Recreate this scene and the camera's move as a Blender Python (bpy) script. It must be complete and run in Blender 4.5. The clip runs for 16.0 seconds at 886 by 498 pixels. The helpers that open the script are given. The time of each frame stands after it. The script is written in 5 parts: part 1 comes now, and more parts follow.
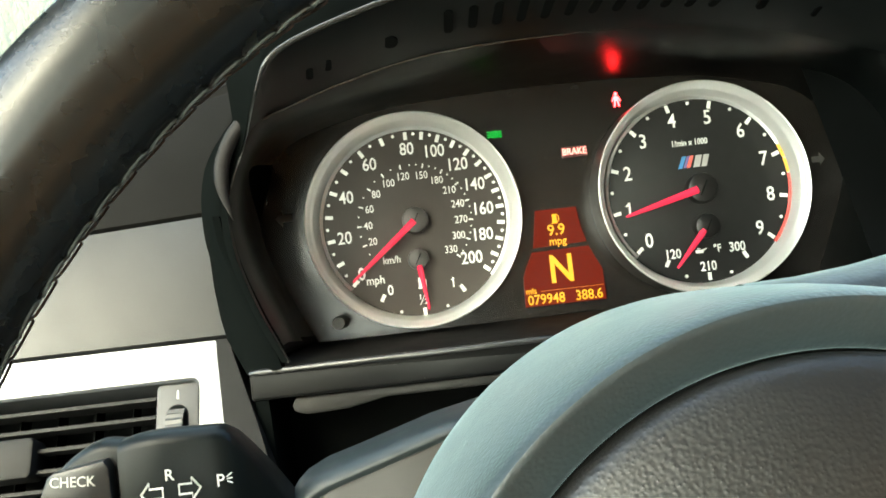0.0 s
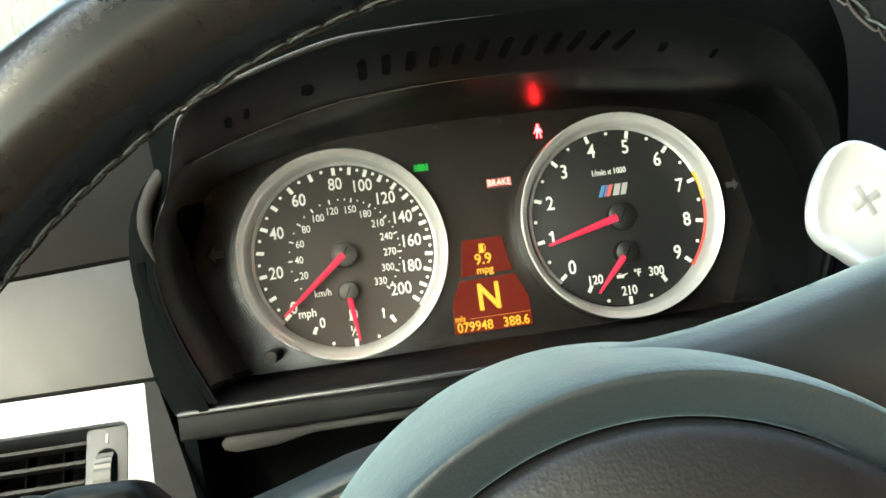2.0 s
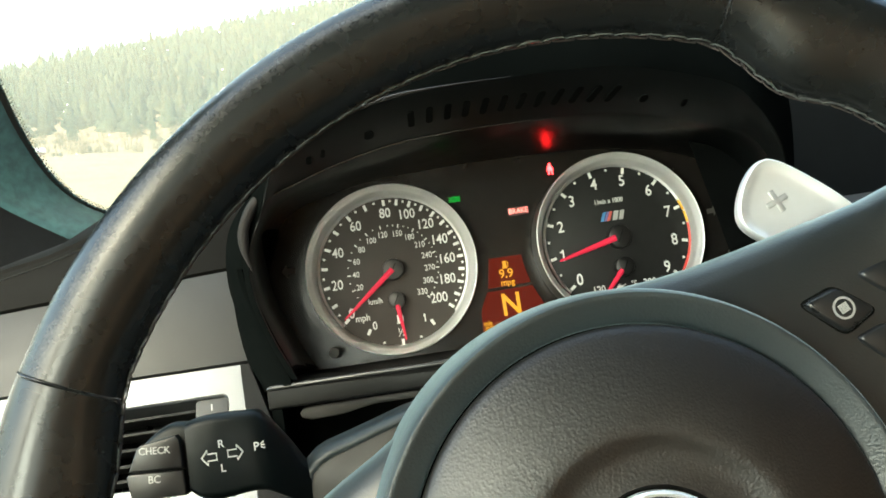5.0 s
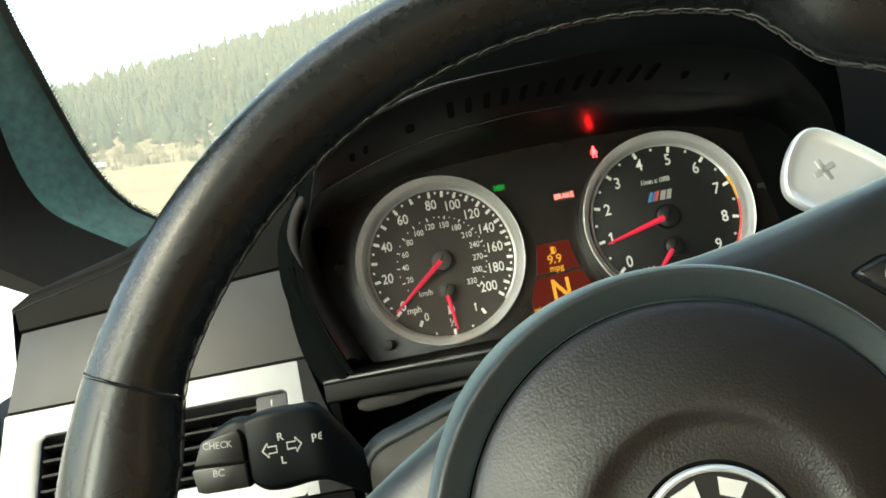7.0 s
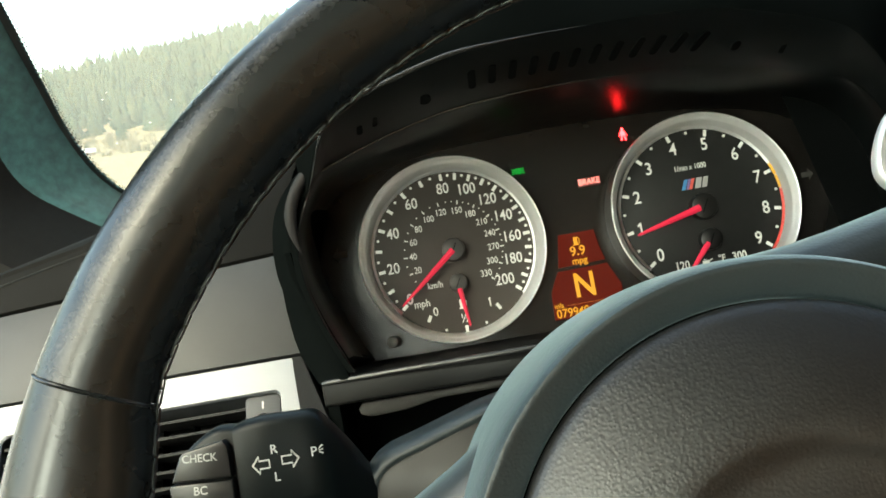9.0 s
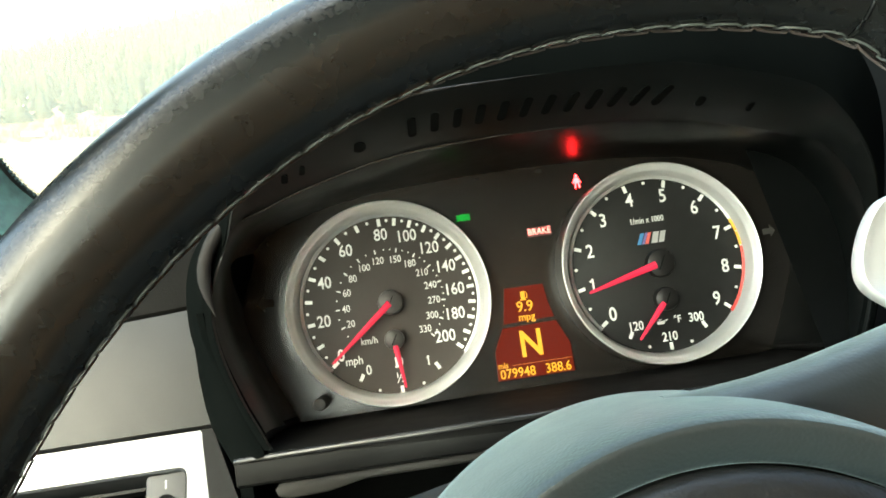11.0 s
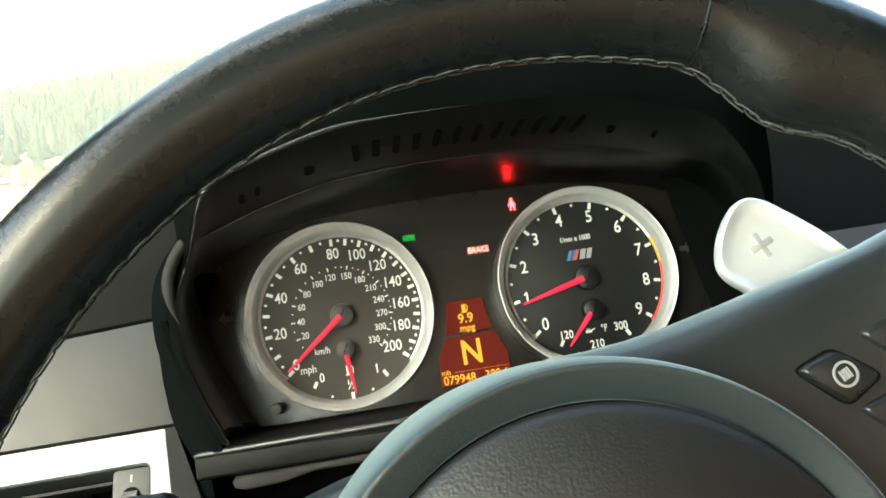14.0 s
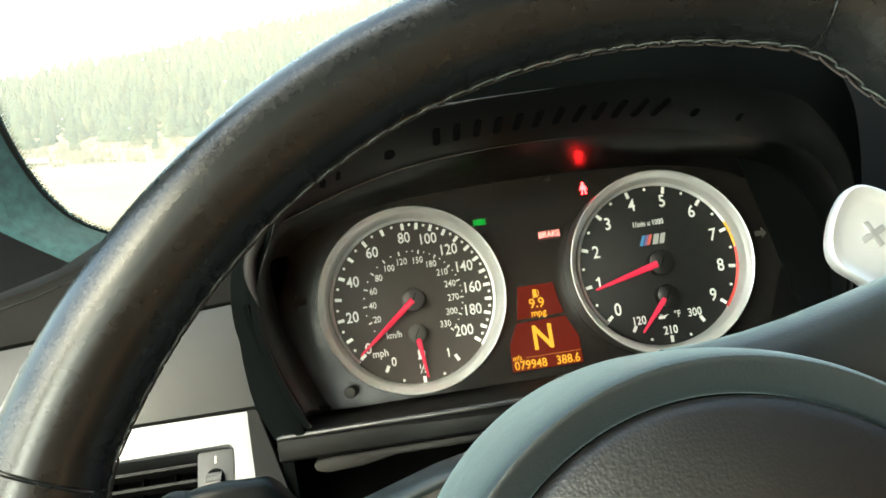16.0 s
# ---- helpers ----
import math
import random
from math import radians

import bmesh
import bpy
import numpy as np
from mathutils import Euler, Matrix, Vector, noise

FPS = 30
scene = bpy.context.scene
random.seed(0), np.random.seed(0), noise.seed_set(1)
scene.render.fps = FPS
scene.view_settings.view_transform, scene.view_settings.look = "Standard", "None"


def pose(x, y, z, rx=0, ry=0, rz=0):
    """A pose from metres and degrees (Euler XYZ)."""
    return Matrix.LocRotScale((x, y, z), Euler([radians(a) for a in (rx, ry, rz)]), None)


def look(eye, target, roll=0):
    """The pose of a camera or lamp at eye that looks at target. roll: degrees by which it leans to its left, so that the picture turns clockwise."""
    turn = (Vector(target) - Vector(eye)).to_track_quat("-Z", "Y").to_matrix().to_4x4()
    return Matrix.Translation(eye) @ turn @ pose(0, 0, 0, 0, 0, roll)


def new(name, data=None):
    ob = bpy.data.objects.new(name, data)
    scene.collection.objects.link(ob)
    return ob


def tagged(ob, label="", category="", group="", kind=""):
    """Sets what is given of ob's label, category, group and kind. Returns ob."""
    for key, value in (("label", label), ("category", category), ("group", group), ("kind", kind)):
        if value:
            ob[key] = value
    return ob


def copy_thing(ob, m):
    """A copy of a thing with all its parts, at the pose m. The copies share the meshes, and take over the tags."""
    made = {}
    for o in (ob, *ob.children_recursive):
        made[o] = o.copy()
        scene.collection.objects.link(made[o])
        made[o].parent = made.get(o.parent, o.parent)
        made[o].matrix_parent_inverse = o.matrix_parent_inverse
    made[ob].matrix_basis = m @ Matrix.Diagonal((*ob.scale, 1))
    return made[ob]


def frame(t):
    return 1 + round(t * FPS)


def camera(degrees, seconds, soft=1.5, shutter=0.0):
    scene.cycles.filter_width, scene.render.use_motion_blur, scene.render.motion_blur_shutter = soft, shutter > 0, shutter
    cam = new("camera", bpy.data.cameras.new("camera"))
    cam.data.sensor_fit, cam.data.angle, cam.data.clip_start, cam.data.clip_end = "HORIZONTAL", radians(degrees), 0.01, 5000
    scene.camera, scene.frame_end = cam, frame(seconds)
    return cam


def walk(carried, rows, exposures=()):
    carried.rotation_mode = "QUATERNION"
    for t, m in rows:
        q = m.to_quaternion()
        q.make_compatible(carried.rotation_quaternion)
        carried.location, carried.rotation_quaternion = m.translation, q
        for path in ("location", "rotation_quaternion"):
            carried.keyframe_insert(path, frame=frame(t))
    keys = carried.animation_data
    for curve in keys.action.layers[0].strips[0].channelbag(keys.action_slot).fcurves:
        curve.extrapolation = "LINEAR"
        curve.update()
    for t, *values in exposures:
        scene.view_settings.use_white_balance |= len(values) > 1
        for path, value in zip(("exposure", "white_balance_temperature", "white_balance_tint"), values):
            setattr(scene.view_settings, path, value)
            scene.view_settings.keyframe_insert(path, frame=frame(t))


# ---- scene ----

# The dashboard's own frame: x to the right, y into the dash, z up along the dials. It leans back, and the car stands on a cambered verge.
DASH = pose(0, 0, 0.98) @ pose(0, 0, 0, 0, -6, 0) @ pose(0, 0, 0, -16, 0, 0)
UPRIGHT = pose(0, 0, 0.98) @ pose(0, 0, 0, 0, -6, 0)

cam = camera(58.2, 16.0, soft=1.7)
# seconds; eye in the dashboard's frame; yaw, pitch, lean to the right in degrees
ROWS = [
    (0.0, -0.0667, -0.3699, -0.0311, -1.67, 2.57, 6.54),
    (0.5, -0.0652, -0.3796, -0.0297, -3.06, 2.74, 7.15),
    (1.0, -0.0653, -0.3785, -0.0260, -4.65, 2.54, 7.79),
    (1.5, -0.0575, -0.3751, -0.0293, -4.88, 3.16, 8.03),
    (2.0, -0.0465, -0.3821, -0.0188, -3.89, 2.22, 8.08),
    (2.5, -0.0685, -0.4183, -0.0294, -5.60, 3.11, 7.95),
    (3.0, -0.0737, -0.4230, -0.0382, -5.98, 4.37, 7.72),
    (3.5, -0.0753, -0.4289, -0.0404, -5.69, 5.78, 7.50),
    (5.8, -0.0536, -0.4743, -0.0457, -0.59, 6.95, 9.55),
    (6.0, -0.0548, -0.4743, -0.0451, 0.00, 6.92, 9.82),
    (6.5, -0.0532, -0.4716, -0.0480, 0.78, 7.05, 10.61),
    (7.0, -0.0564, -0.4675, -0.0488, 1.09, 6.79, 10.96),
    (7.5, -0.0538, -0.4699, -0.0496, 1.74, 6.67, 11.12),
    (8.0, -0.0498, -0.4705, -0.0476, 2.04, 6.67, 11.06),
    (8.2, -0.0562, -0.4606, -0.0470, 1.96, 6.27, 10.68),
    (10.5, -0.0742, -0.3964, -0.0401, -1.79, 6.43, 8.80),
    (11.0, -0.0564, -0.3920, -0.0153, -2.70, 5.51, 8.46),
    (11.5, -0.0466, -0.3944, -0.0184, -5.20, 6.68, 8.74),
    (12.0, -0.0471, -0.3909, -0.0230, -7.23, 7.03, 8.83),
    (12.5, -0.0555, -0.3958, -0.0443, -7.53, 7.71, 8.54),
    (13.0, -0.0579, -0.4067, -0.0421, -7.06, 7.12, 8.31),
    (13.5, -0.0456, -0.4214, -0.0317, -5.61, 7.25, 9.27),
    (14.0, -0.0465, -0.4287, -0.0352, -5.14, 8.30, 9.34),
    (14.5, -0.0550, -0.4245, -0.0420, -5.34, 8.74, 9.37),
    (15.0, -0.0522, -0.4235, -0.0422, -4.40, 7.64, 9.61),
    (15.5, -0.0621, -0.4250, -0.0375, -3.66, 7.36, 9.44),
    (16.0, -0.0684, -0.4256, -0.0294, -2.81, 7.26, 8.77),
]


def eye_pose(x, y, z, yaw, pitch, lean):
    a, b = radians(yaw), radians(pitch)
    ahead = Vector((-math.sin(a) * math.cos(b), math.cos(a) * math.cos(b), math.sin(b)))
    eye = Vector((x, y, z))
    return DASH @ look(eye, eye + ahead, -lean)


walk(cam, [(r[0], eye_pose(*r[1:])) for r in ROWS], exposures=[(0.0, 3.6, 6900, -11.0), (3.5, 3.45, 6900, -11.0), (6.0, 2.7, 6900, -11.0), (8.2, 2.65, 6900, -11.0), (10.5, 3.3, 6900, -11.0), (12.5, 3.48, 6900, -11.0), (14.0, 3.27, 6900, -11.0), (16.0, 3.2, 6900, -11.0)])

# ---- light ----
SUN_AZ, SUN_EL = -152.0, 46.0  # from the north towards the east, and over the horizon
world = bpy.data.worlds.new("world")
scene.world = world
world.use_nodes = True
wn = world.node_tree
sky = wn.nodes.new("ShaderNodeTexSky")
sky.sky_type, sky.sun_disc = "NISHITA", False
sky.sun_elevation, sky.sun_rotation = radians(SUN_EL), radians(SUN_AZ)
sky.air_density, sky.dust_density, sky.ozone_density = 0.9, 4.0, 0.0
wn.links.new(sky.outputs[0], wn.nodes["Background"].inputs[0])
wn.nodes["Background"].inputs[1].default_value = 0.15
sun_data = bpy.data.lights.new("sun", "SUN")
sun_data.energy, sun_data.angle, sun_data.color = 0.22, radians(30), (1.0, 0.94, 0.86)
sun = new("sun", sun_data)
sun.matrix_world = look((0, 0, 30), Vector((0, 0, 30)) - Vector((math.sin(radians(SUN_AZ)) * math.cos(radians(SUN_EL)), math.cos(radians(SUN_AZ)) * math.cos(radians(SUN_EL)), math.sin(radians(SUN_EL)))))

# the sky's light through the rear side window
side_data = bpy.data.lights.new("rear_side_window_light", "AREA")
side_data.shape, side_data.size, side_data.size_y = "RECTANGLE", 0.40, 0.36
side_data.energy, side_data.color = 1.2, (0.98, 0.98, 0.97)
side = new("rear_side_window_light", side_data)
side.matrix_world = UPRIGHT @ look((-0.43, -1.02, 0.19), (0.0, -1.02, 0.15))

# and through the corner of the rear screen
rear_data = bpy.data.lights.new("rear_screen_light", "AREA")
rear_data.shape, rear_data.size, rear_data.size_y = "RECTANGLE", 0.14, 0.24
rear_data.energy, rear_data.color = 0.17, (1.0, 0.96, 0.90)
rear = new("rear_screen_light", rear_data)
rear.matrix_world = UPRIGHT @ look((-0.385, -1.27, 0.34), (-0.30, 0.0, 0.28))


# ---- materials ----
def material(name, colour, rough=0.5, metal=0.0, grain=0.0, size=1000.0, vary=0.12, stain=25.0, kind="noise", spec=0.5, sheen=0.0, rough_vary=0.08, coat=0.0):
    m = bpy.data.materials.new(name)
    m.use_nodes = True
    nt = m.node_tree
    b = nt.nodes["Principled BSDF"]
    b.inputs["Roughness"].default_value, b.inputs["Metallic"].default_value = rough, metal
    b.inputs["Specular IOR Level"].default_value = spec
    b.inputs["Sheen Weight"].default_value = sheen
    b.inputs["Coat Weight"].default_value = coat
    tc = nt.nodes.new("ShaderNodeTexCoord")
    n = nt.nodes.new("ShaderNodeTexNoise")
    n.inputs["Scale"].default_value, n.inputs["Detail"].default_value = stain, 6
    nt.links.new(tc.outputs["Object"], n.inputs["Vector"])
    ramp = nt.nodes.new("ShaderNodeValToRGB")
    ramp.color_ramp.elements[0].position, ramp.color_ramp.elements[1].position = 0.3, 0.7
    lo, hi = [max(0.0, c * (1 - vary)) for c in colour], [min(1.0, c * (1 + vary)) for c in colour]
    ramp.color_ramp.elements[0].color, ramp.color_ramp.elements[1].color = (*lo, 1), (*hi, 1)
    nt.links.new(n.outputs[0], ramp.inputs[0])
    nt.links.new(ramp.outputs[0], b.inputs["Base Color"])
    mr = nt.nodes.new("ShaderNodeMapRange")
    mr.inputs["To Min"].default_value, mr.inputs["To Max"].default_value = max(0.02, rough - rough_vary), min(1.0, rough + rough_vary)
    n2 = nt.nodes.new("ShaderNodeTexNoise")
    n2.inputs["Scale"].default_value, n2.inputs["Detail"].default_value = stain * 5, 4
    nt.links.new(tc.outputs["Object"], n2.inputs["Vector"])
    nt.links.new(n2.outputs[0], mr.inputs[0])
    nt.links.new(mr.outputs[0], b.inputs["Roughness"])
    if grain:
        if kind == "pebble":
            v = nt.nodes.new("ShaderNodeTexVoronoi")
            v.feature = "SMOOTH_F1"
            v.inputs["Scale"].default_value = size
            wob = nt.nodes.new("ShaderNodeTexNoise")
            wob.inputs["Scale"].default_value = size * 0.6
            mix = nt.nodes.new("ShaderNodeMix")
            mix.data_type = "VECTOR"
            mix.inputs["Factor"].default_value = 0.0003
            nt.links.new(tc.outputs["Object"], wob.inputs["Vector"])
            nt.links.new(tc.outputs["Object"], mix.inputs["A"])
            nt.links.new(wob.outputs["Color"], mix.inputs["B"])
            nt.links.new(mix.outputs["Result"], v.inputs["Vector"])
            height = v.outputs["Distance"]
        else:
            v = nt.nodes.new("ShaderNodeTexNoise")
            v.inputs["Scale"].default_value, v.inputs["Detail"].default_value = size, 5
            nt.links.new(tc.outputs["Object"], v.inputs["Vector"])
            height = v.outputs[0]
        bump = nt.nodes.new("ShaderNodeBump")
        bump.inputs["Strength"].default_value, bump.inputs["Distance"].default_value = grain, 0.4 / size
        bump.invert = kind == "pebble"
        nt.links.new(height, bump.inputs["Height"])
        nt.links.new(bump.outputs[0], b.inputs["Normal"])
    return m


def glow(name, colour, strength, base=(0.02, 0.02, 0.02)):
    m = bpy.data.materials.new(name)
    m.use_nodes = True
    b = m.node_tree.nodes["Principled BSDF"]
    b.inputs["Base Color"].default_value = (*base, 1)
    b.inputs["Emission Color"].default_value = (*colour, 1)
    b.inputs["Emission Strength"].default_value = strength
    b.inputs["Roughness"].default_value = 0.5
    return m


LEATHER = material("smooth_leather", (0.0095, 0.0104, 0.0104), 0.27, grain=0.07, size=1500, vary=0.2, stain=30, kind="pebble", spec=0.45, rough_vary=0.03)
PAD = material("grained_vinyl", (0.0040, 0.0034, 0.0028), 0.47, grain=0.38, size=1350, vary=0.2, stain=20, kind="pebble", spec=0.72)
HUB = material("satin_vinyl", (0.0125, 0.0195, 0.0225), 0.40, grain=0.28, size=1300, vary=0.2, stain=25, kind="pebble", spec=0.65)
# Hub vinyl again, coloured darker for the lesser sky light on the spokes.
SPOKE = material("spoke_vinyl", (0.0105, 0.0118, 0.0120), 0.38, grain=0.14, size=1300, vary=0.2, stain=25, kind="pebble", spec=0.8)
PLASTIC = material("black_plastic", (0.009, 0.009, 0.009), 0.4, grain=0.15, size=1500, vary=0.2, stain=25)
PIANO = material("satin_black", (0.012, 0.012, 0.012), 0.3, vary=0.2, stain=30)
# Set below the plastic's own black; shade round the dials is in this colour.
FRAME = material("binnacle_frame_shaded_black", (0.0030, 0.0037, 0.0036), 0.6, grain=0.1, size=1500, vary=0.2, spec=0.0)
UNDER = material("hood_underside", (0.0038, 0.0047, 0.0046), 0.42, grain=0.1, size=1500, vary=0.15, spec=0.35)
LIPSKIN = material("hood_lip_satin", (0.02, 0.02, 0.02), 0.25, vary=0.1)
BEAD = material("frame_bead_satin", (0.016, 0.0148, 0.0148), 0.7, vary=0.1, spec=0.2)
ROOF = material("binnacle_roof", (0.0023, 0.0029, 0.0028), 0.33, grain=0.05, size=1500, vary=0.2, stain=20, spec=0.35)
PANELBLACK = material("cluster_panel", (0.0140, 0.0118, 0.0102), 0.24, grain=0.05, size=2500, vary=0.12, stain=30, spec=0.65)
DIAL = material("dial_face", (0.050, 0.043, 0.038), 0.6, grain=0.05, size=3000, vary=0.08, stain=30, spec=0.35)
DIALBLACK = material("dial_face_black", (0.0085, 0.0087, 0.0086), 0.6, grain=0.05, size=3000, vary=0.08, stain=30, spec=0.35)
CHROME = material("satin_chrome", (0.86, 0.86, 0.855), 0.42, 0.65, grain=0.02, size=1800, vary=0.06, stain=40)
BRIGHT = material("matt_silver", (0.80, 0.80, 0.80), 0.45, 0.85, grain=0.02, size=1800, vary=0.05, stain=40)
RINGWALL = material("ring_wall_grey", (0.045, 0.042, 0.040), 0.38, 0.2, vary=0.08, stain=40, spec=0.6)
TRIM = material("brushed_aluminium", (0.14, 0.147, 0.158), 0.42, 0.75, grain=0.05, size=1200, vary=0.06, stain=30)
GREY = material("dash_skin_grey", (0.0108, 0.0110, 0.0113), 0.55, grain=0.2, size=1600, vary=0.08, stain=18)
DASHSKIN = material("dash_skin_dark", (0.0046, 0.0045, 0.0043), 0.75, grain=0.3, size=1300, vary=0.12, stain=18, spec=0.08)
# Darker copy of the dash skin: shade right of the dials, put into colour.
DASHSHADE = material("dash_skin_shaded", (0.0021, 0.0026, 0.0026), 0.75, grain=0.3, size=1300, vary=0.15, stain=18, spec=0.06)
FABRIC = material("pillar_fabric", (0.042, 0.110, 0.112), 0.9, grain=0.5, size=700, vary=0.3, stain=110, sheen=0.3)
# Near-black that puts the shade in slots, gaps and wells into colour.
DARK = material("dark_recess", (0.0042, 0.0046, 0.0045), 0.9, vary=0.1, spec=0.02)
WHITE = glow("white_print", (0.95, 0.95, 0.9), 0.03, (0.62, 0.62, 0.59))
NEEDLE = glow("red_needle", (1.0, 0.02, 0.10), 0.055, (0.55, 0.014, 0.045))
AMBER = glow("amber_segments", (1.0, 0.42, 0.01), 0.16)
SCREEN = glow("red_screen", (0.9, 0.045, 0.006), 0.02, (0.006, 0.001, 0.001))
SCREEN.node_tree.nodes["Principled BSDF"].inputs["Specular IOR Level"].default_value = 0.15
REDLAMP = glow("red_lamp", (1.0, 0.010, 0.018), 5.8)
REDBOX = glow("red_lamp_field", (1.0, 0.012, 0.03), 0.007)
GREENLAMP = glow("green_lamp", (0.02, 1.0, 0.08), 0.075)
GREYPRINT = material("grey_print", (0.075, 0.07, 0.066), 0.6)
YELLOWBAND = material("yellow_band", (0.75, 0.38, 0.03), 0.5)
REDBAND = material("red_band", (0.62, 0.05, 0.04), 0.5)
BLUE = material("blue_stripe", (0.05, 0.2, 0.42), 0.5)
RED = material("red_stripe", (0.6, 0.1, 0.08), 0.5)
SILVERPRINT = material("silver_print", (0.62, 0.62, 0.60), 0.5, 0.3)
KEYPRINT = material("key_print", (0.33, 0.33, 0.32), 0.6)
THREAD = material("grey_thread", (0.055, 0.064, 0.062), 0.8, grain=0.4, size=4000, vary=0.3, stain=200)
THREADRED = material("red_thread", (0.056, 0.046, 0.045), 0.8, vary=0.3, stain=200)
HEADLINER = material("headliner_cloth", (0.055, 0.06, 0.06), 0.95, grain=0.3, size=800)
CARPET = material("carpet", (0.04, 0.04, 0.04), 0.95, grain=0.5, size=500)

# Teal sheen puts the reflected sky into the colour of hub and spokes.
for m, weight in ((HUB, 0.36), (SPOKE, 0.48)):
    b = m.node_tree.nodes["Principled BSDF"]
    b.inputs["Sheen Weight"].default_value, b.inputs["Sheen Roughness"].default_value = weight, 0.42
    b.inputs["Sheen Tint"].default_value = (0.66, 0.88, 0.95, 1)


def worn_leather():
    """Black leather with a rubbed, lighter band of patches on the driver's side of the rim."""
    m = LEATHER.copy()
    m.name = "worn_leather"
    nt = m.node_tree
    b = nt.nodes["Principled BSDF"]
    tc = nt.nodes.new("ShaderNodeTexCoord")
    sep = nt.nodes.new("ShaderNodeSeparateXYZ")
    shift = nt.nodes.new("ShaderNodeVectorMath")
    shift.operation = "SUBTRACT"
    shift.inputs[1].default_value = (0.0026, 0.0003, 0.0130)
    nt.links.new(tc.outputs["Object"], shift.inputs[0])
    nt.links.new(shift.outputs[0], sep.inputs[0])

    def calc(op, a, c=None):
        n = nt.nodes.new("ShaderNodeMath")
        n.operation = op
        for k, v in enumerate((a, c)):
            if v is None:
                continue
            if isinstance(v, (int, float)):
                n.inputs[k].default_value = v
            else:
                nt.links.new(v, n.inputs[k])
        return n.outputs[0]
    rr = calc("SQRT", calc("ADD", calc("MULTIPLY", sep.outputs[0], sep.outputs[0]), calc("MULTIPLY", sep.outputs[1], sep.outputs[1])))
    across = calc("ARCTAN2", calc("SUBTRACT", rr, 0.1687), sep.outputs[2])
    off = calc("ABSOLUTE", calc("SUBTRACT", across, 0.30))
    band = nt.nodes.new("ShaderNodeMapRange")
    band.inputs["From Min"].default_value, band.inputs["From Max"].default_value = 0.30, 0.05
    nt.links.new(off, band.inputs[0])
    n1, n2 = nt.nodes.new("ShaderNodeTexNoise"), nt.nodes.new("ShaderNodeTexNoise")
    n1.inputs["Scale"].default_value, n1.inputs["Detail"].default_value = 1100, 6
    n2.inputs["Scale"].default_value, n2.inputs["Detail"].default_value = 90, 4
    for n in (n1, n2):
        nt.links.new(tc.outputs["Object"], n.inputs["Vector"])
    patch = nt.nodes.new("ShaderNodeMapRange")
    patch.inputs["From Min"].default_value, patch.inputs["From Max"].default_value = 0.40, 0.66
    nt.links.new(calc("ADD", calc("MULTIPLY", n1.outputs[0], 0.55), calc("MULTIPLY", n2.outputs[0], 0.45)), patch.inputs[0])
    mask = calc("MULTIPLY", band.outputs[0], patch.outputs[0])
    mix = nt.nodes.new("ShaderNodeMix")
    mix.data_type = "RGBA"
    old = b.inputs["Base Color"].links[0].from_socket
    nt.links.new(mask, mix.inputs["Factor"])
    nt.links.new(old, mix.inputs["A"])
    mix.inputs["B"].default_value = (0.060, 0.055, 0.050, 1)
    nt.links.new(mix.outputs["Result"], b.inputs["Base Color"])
    return m


RIMLEATHER = worn_leather()


# ---- helpers for building ----
def thing(name, m, label, category, group="", kind=""):
    ob = new(name)
    ob.empty_display_size = 0.02
    ob.matrix_world = m
    ob["origin"] = (0.0, 0.0, 0.0)
    return tagged(ob, label, category, group, kind)


def finish(bm, name, mat, sharp=38):
    bmesh.ops.recalc_face_normals(bm, faces=bm.faces)
    me = bpy.data.meshes.new(name)
    bm.to_mesh(me)
    bm.free()
    for m in mat if isinstance(mat, (list, tuple)) else [mat]:
        me.materials.append(m)
    me.shade_smooth()
    me.set_sharp_from_angle(angle=radians(sharp))
    return me


def part(name, bm, mat, parent, label="", sharp=38):
    ob = new(name, finish(bm, name, mat, sharp))
    ob.parent = parent
    return tagged(ob, label)


def loft(rings, closed=True, cap=True, bm=None):
    """Quads between rings of equal length."""
    bm = bm or bmesh.new()
    rows = [[bm.verts.new(p) for p in ring] for ring in rings]
    for a, b in zip(rows, rows[1:]):
        n = len(a)
        for i in range(n if closed else n - 1):
            bm.faces.new((a[i], a[(i + 1) % n], b[(i + 1) % n], b[i]))
    if cap and closed:
        bm.faces.new(rows[0])
        bm.faces.new(rows[-1])
    return bm


def lathe(profile, centre, a0=0.0, a1=360.0, steps=96):
    """A profile of (radius, y) turned about the y direction through centre. Angles run clockwise from the top."""
    full = abs(a1 - a0) >= 359.9
    rings = []
    for i in range(steps if full else steps + 1):
        a = radians(a0 + (a1 - a0) * i / steps)
        rings.append([(centre[0] + r * math.sin(a), centre[1] + y, centre[2] + r * math.cos(a)) for r, y in profile])
    if full:
        rings.append(rings[0])
    bm = loft(rings, closed=False, cap=False)
    bmesh.ops.remove_doubles(bm, verts=bm.verts, dist=1e-6)
    return bm


def plate(outline, y0, y1, bevel=0.0, seg=2):
    """A plate with an outline of (x, z), from y0 (front) to y1 (back)."""
    bm = bmesh.new()
    f = bm.faces.new([bm.verts.new((x, y0, z)) for x, z in outline])
    got = bmesh.ops.extrude_face_region(bm, geom=[f])
    for v in got["geom"]:
        if isinstance(v, bmesh.types.BMVert):
            v.co.y = y1
    if bevel:
        edges = [e for e in bm.edges if all(abs(v.co.y - y0) < 1e-7 for v in e.verts)]
        bmesh.ops.bevel(bm, geom=edges, offset=bevel, segments=seg, affect="EDGES", profile=0.5)
    return bm


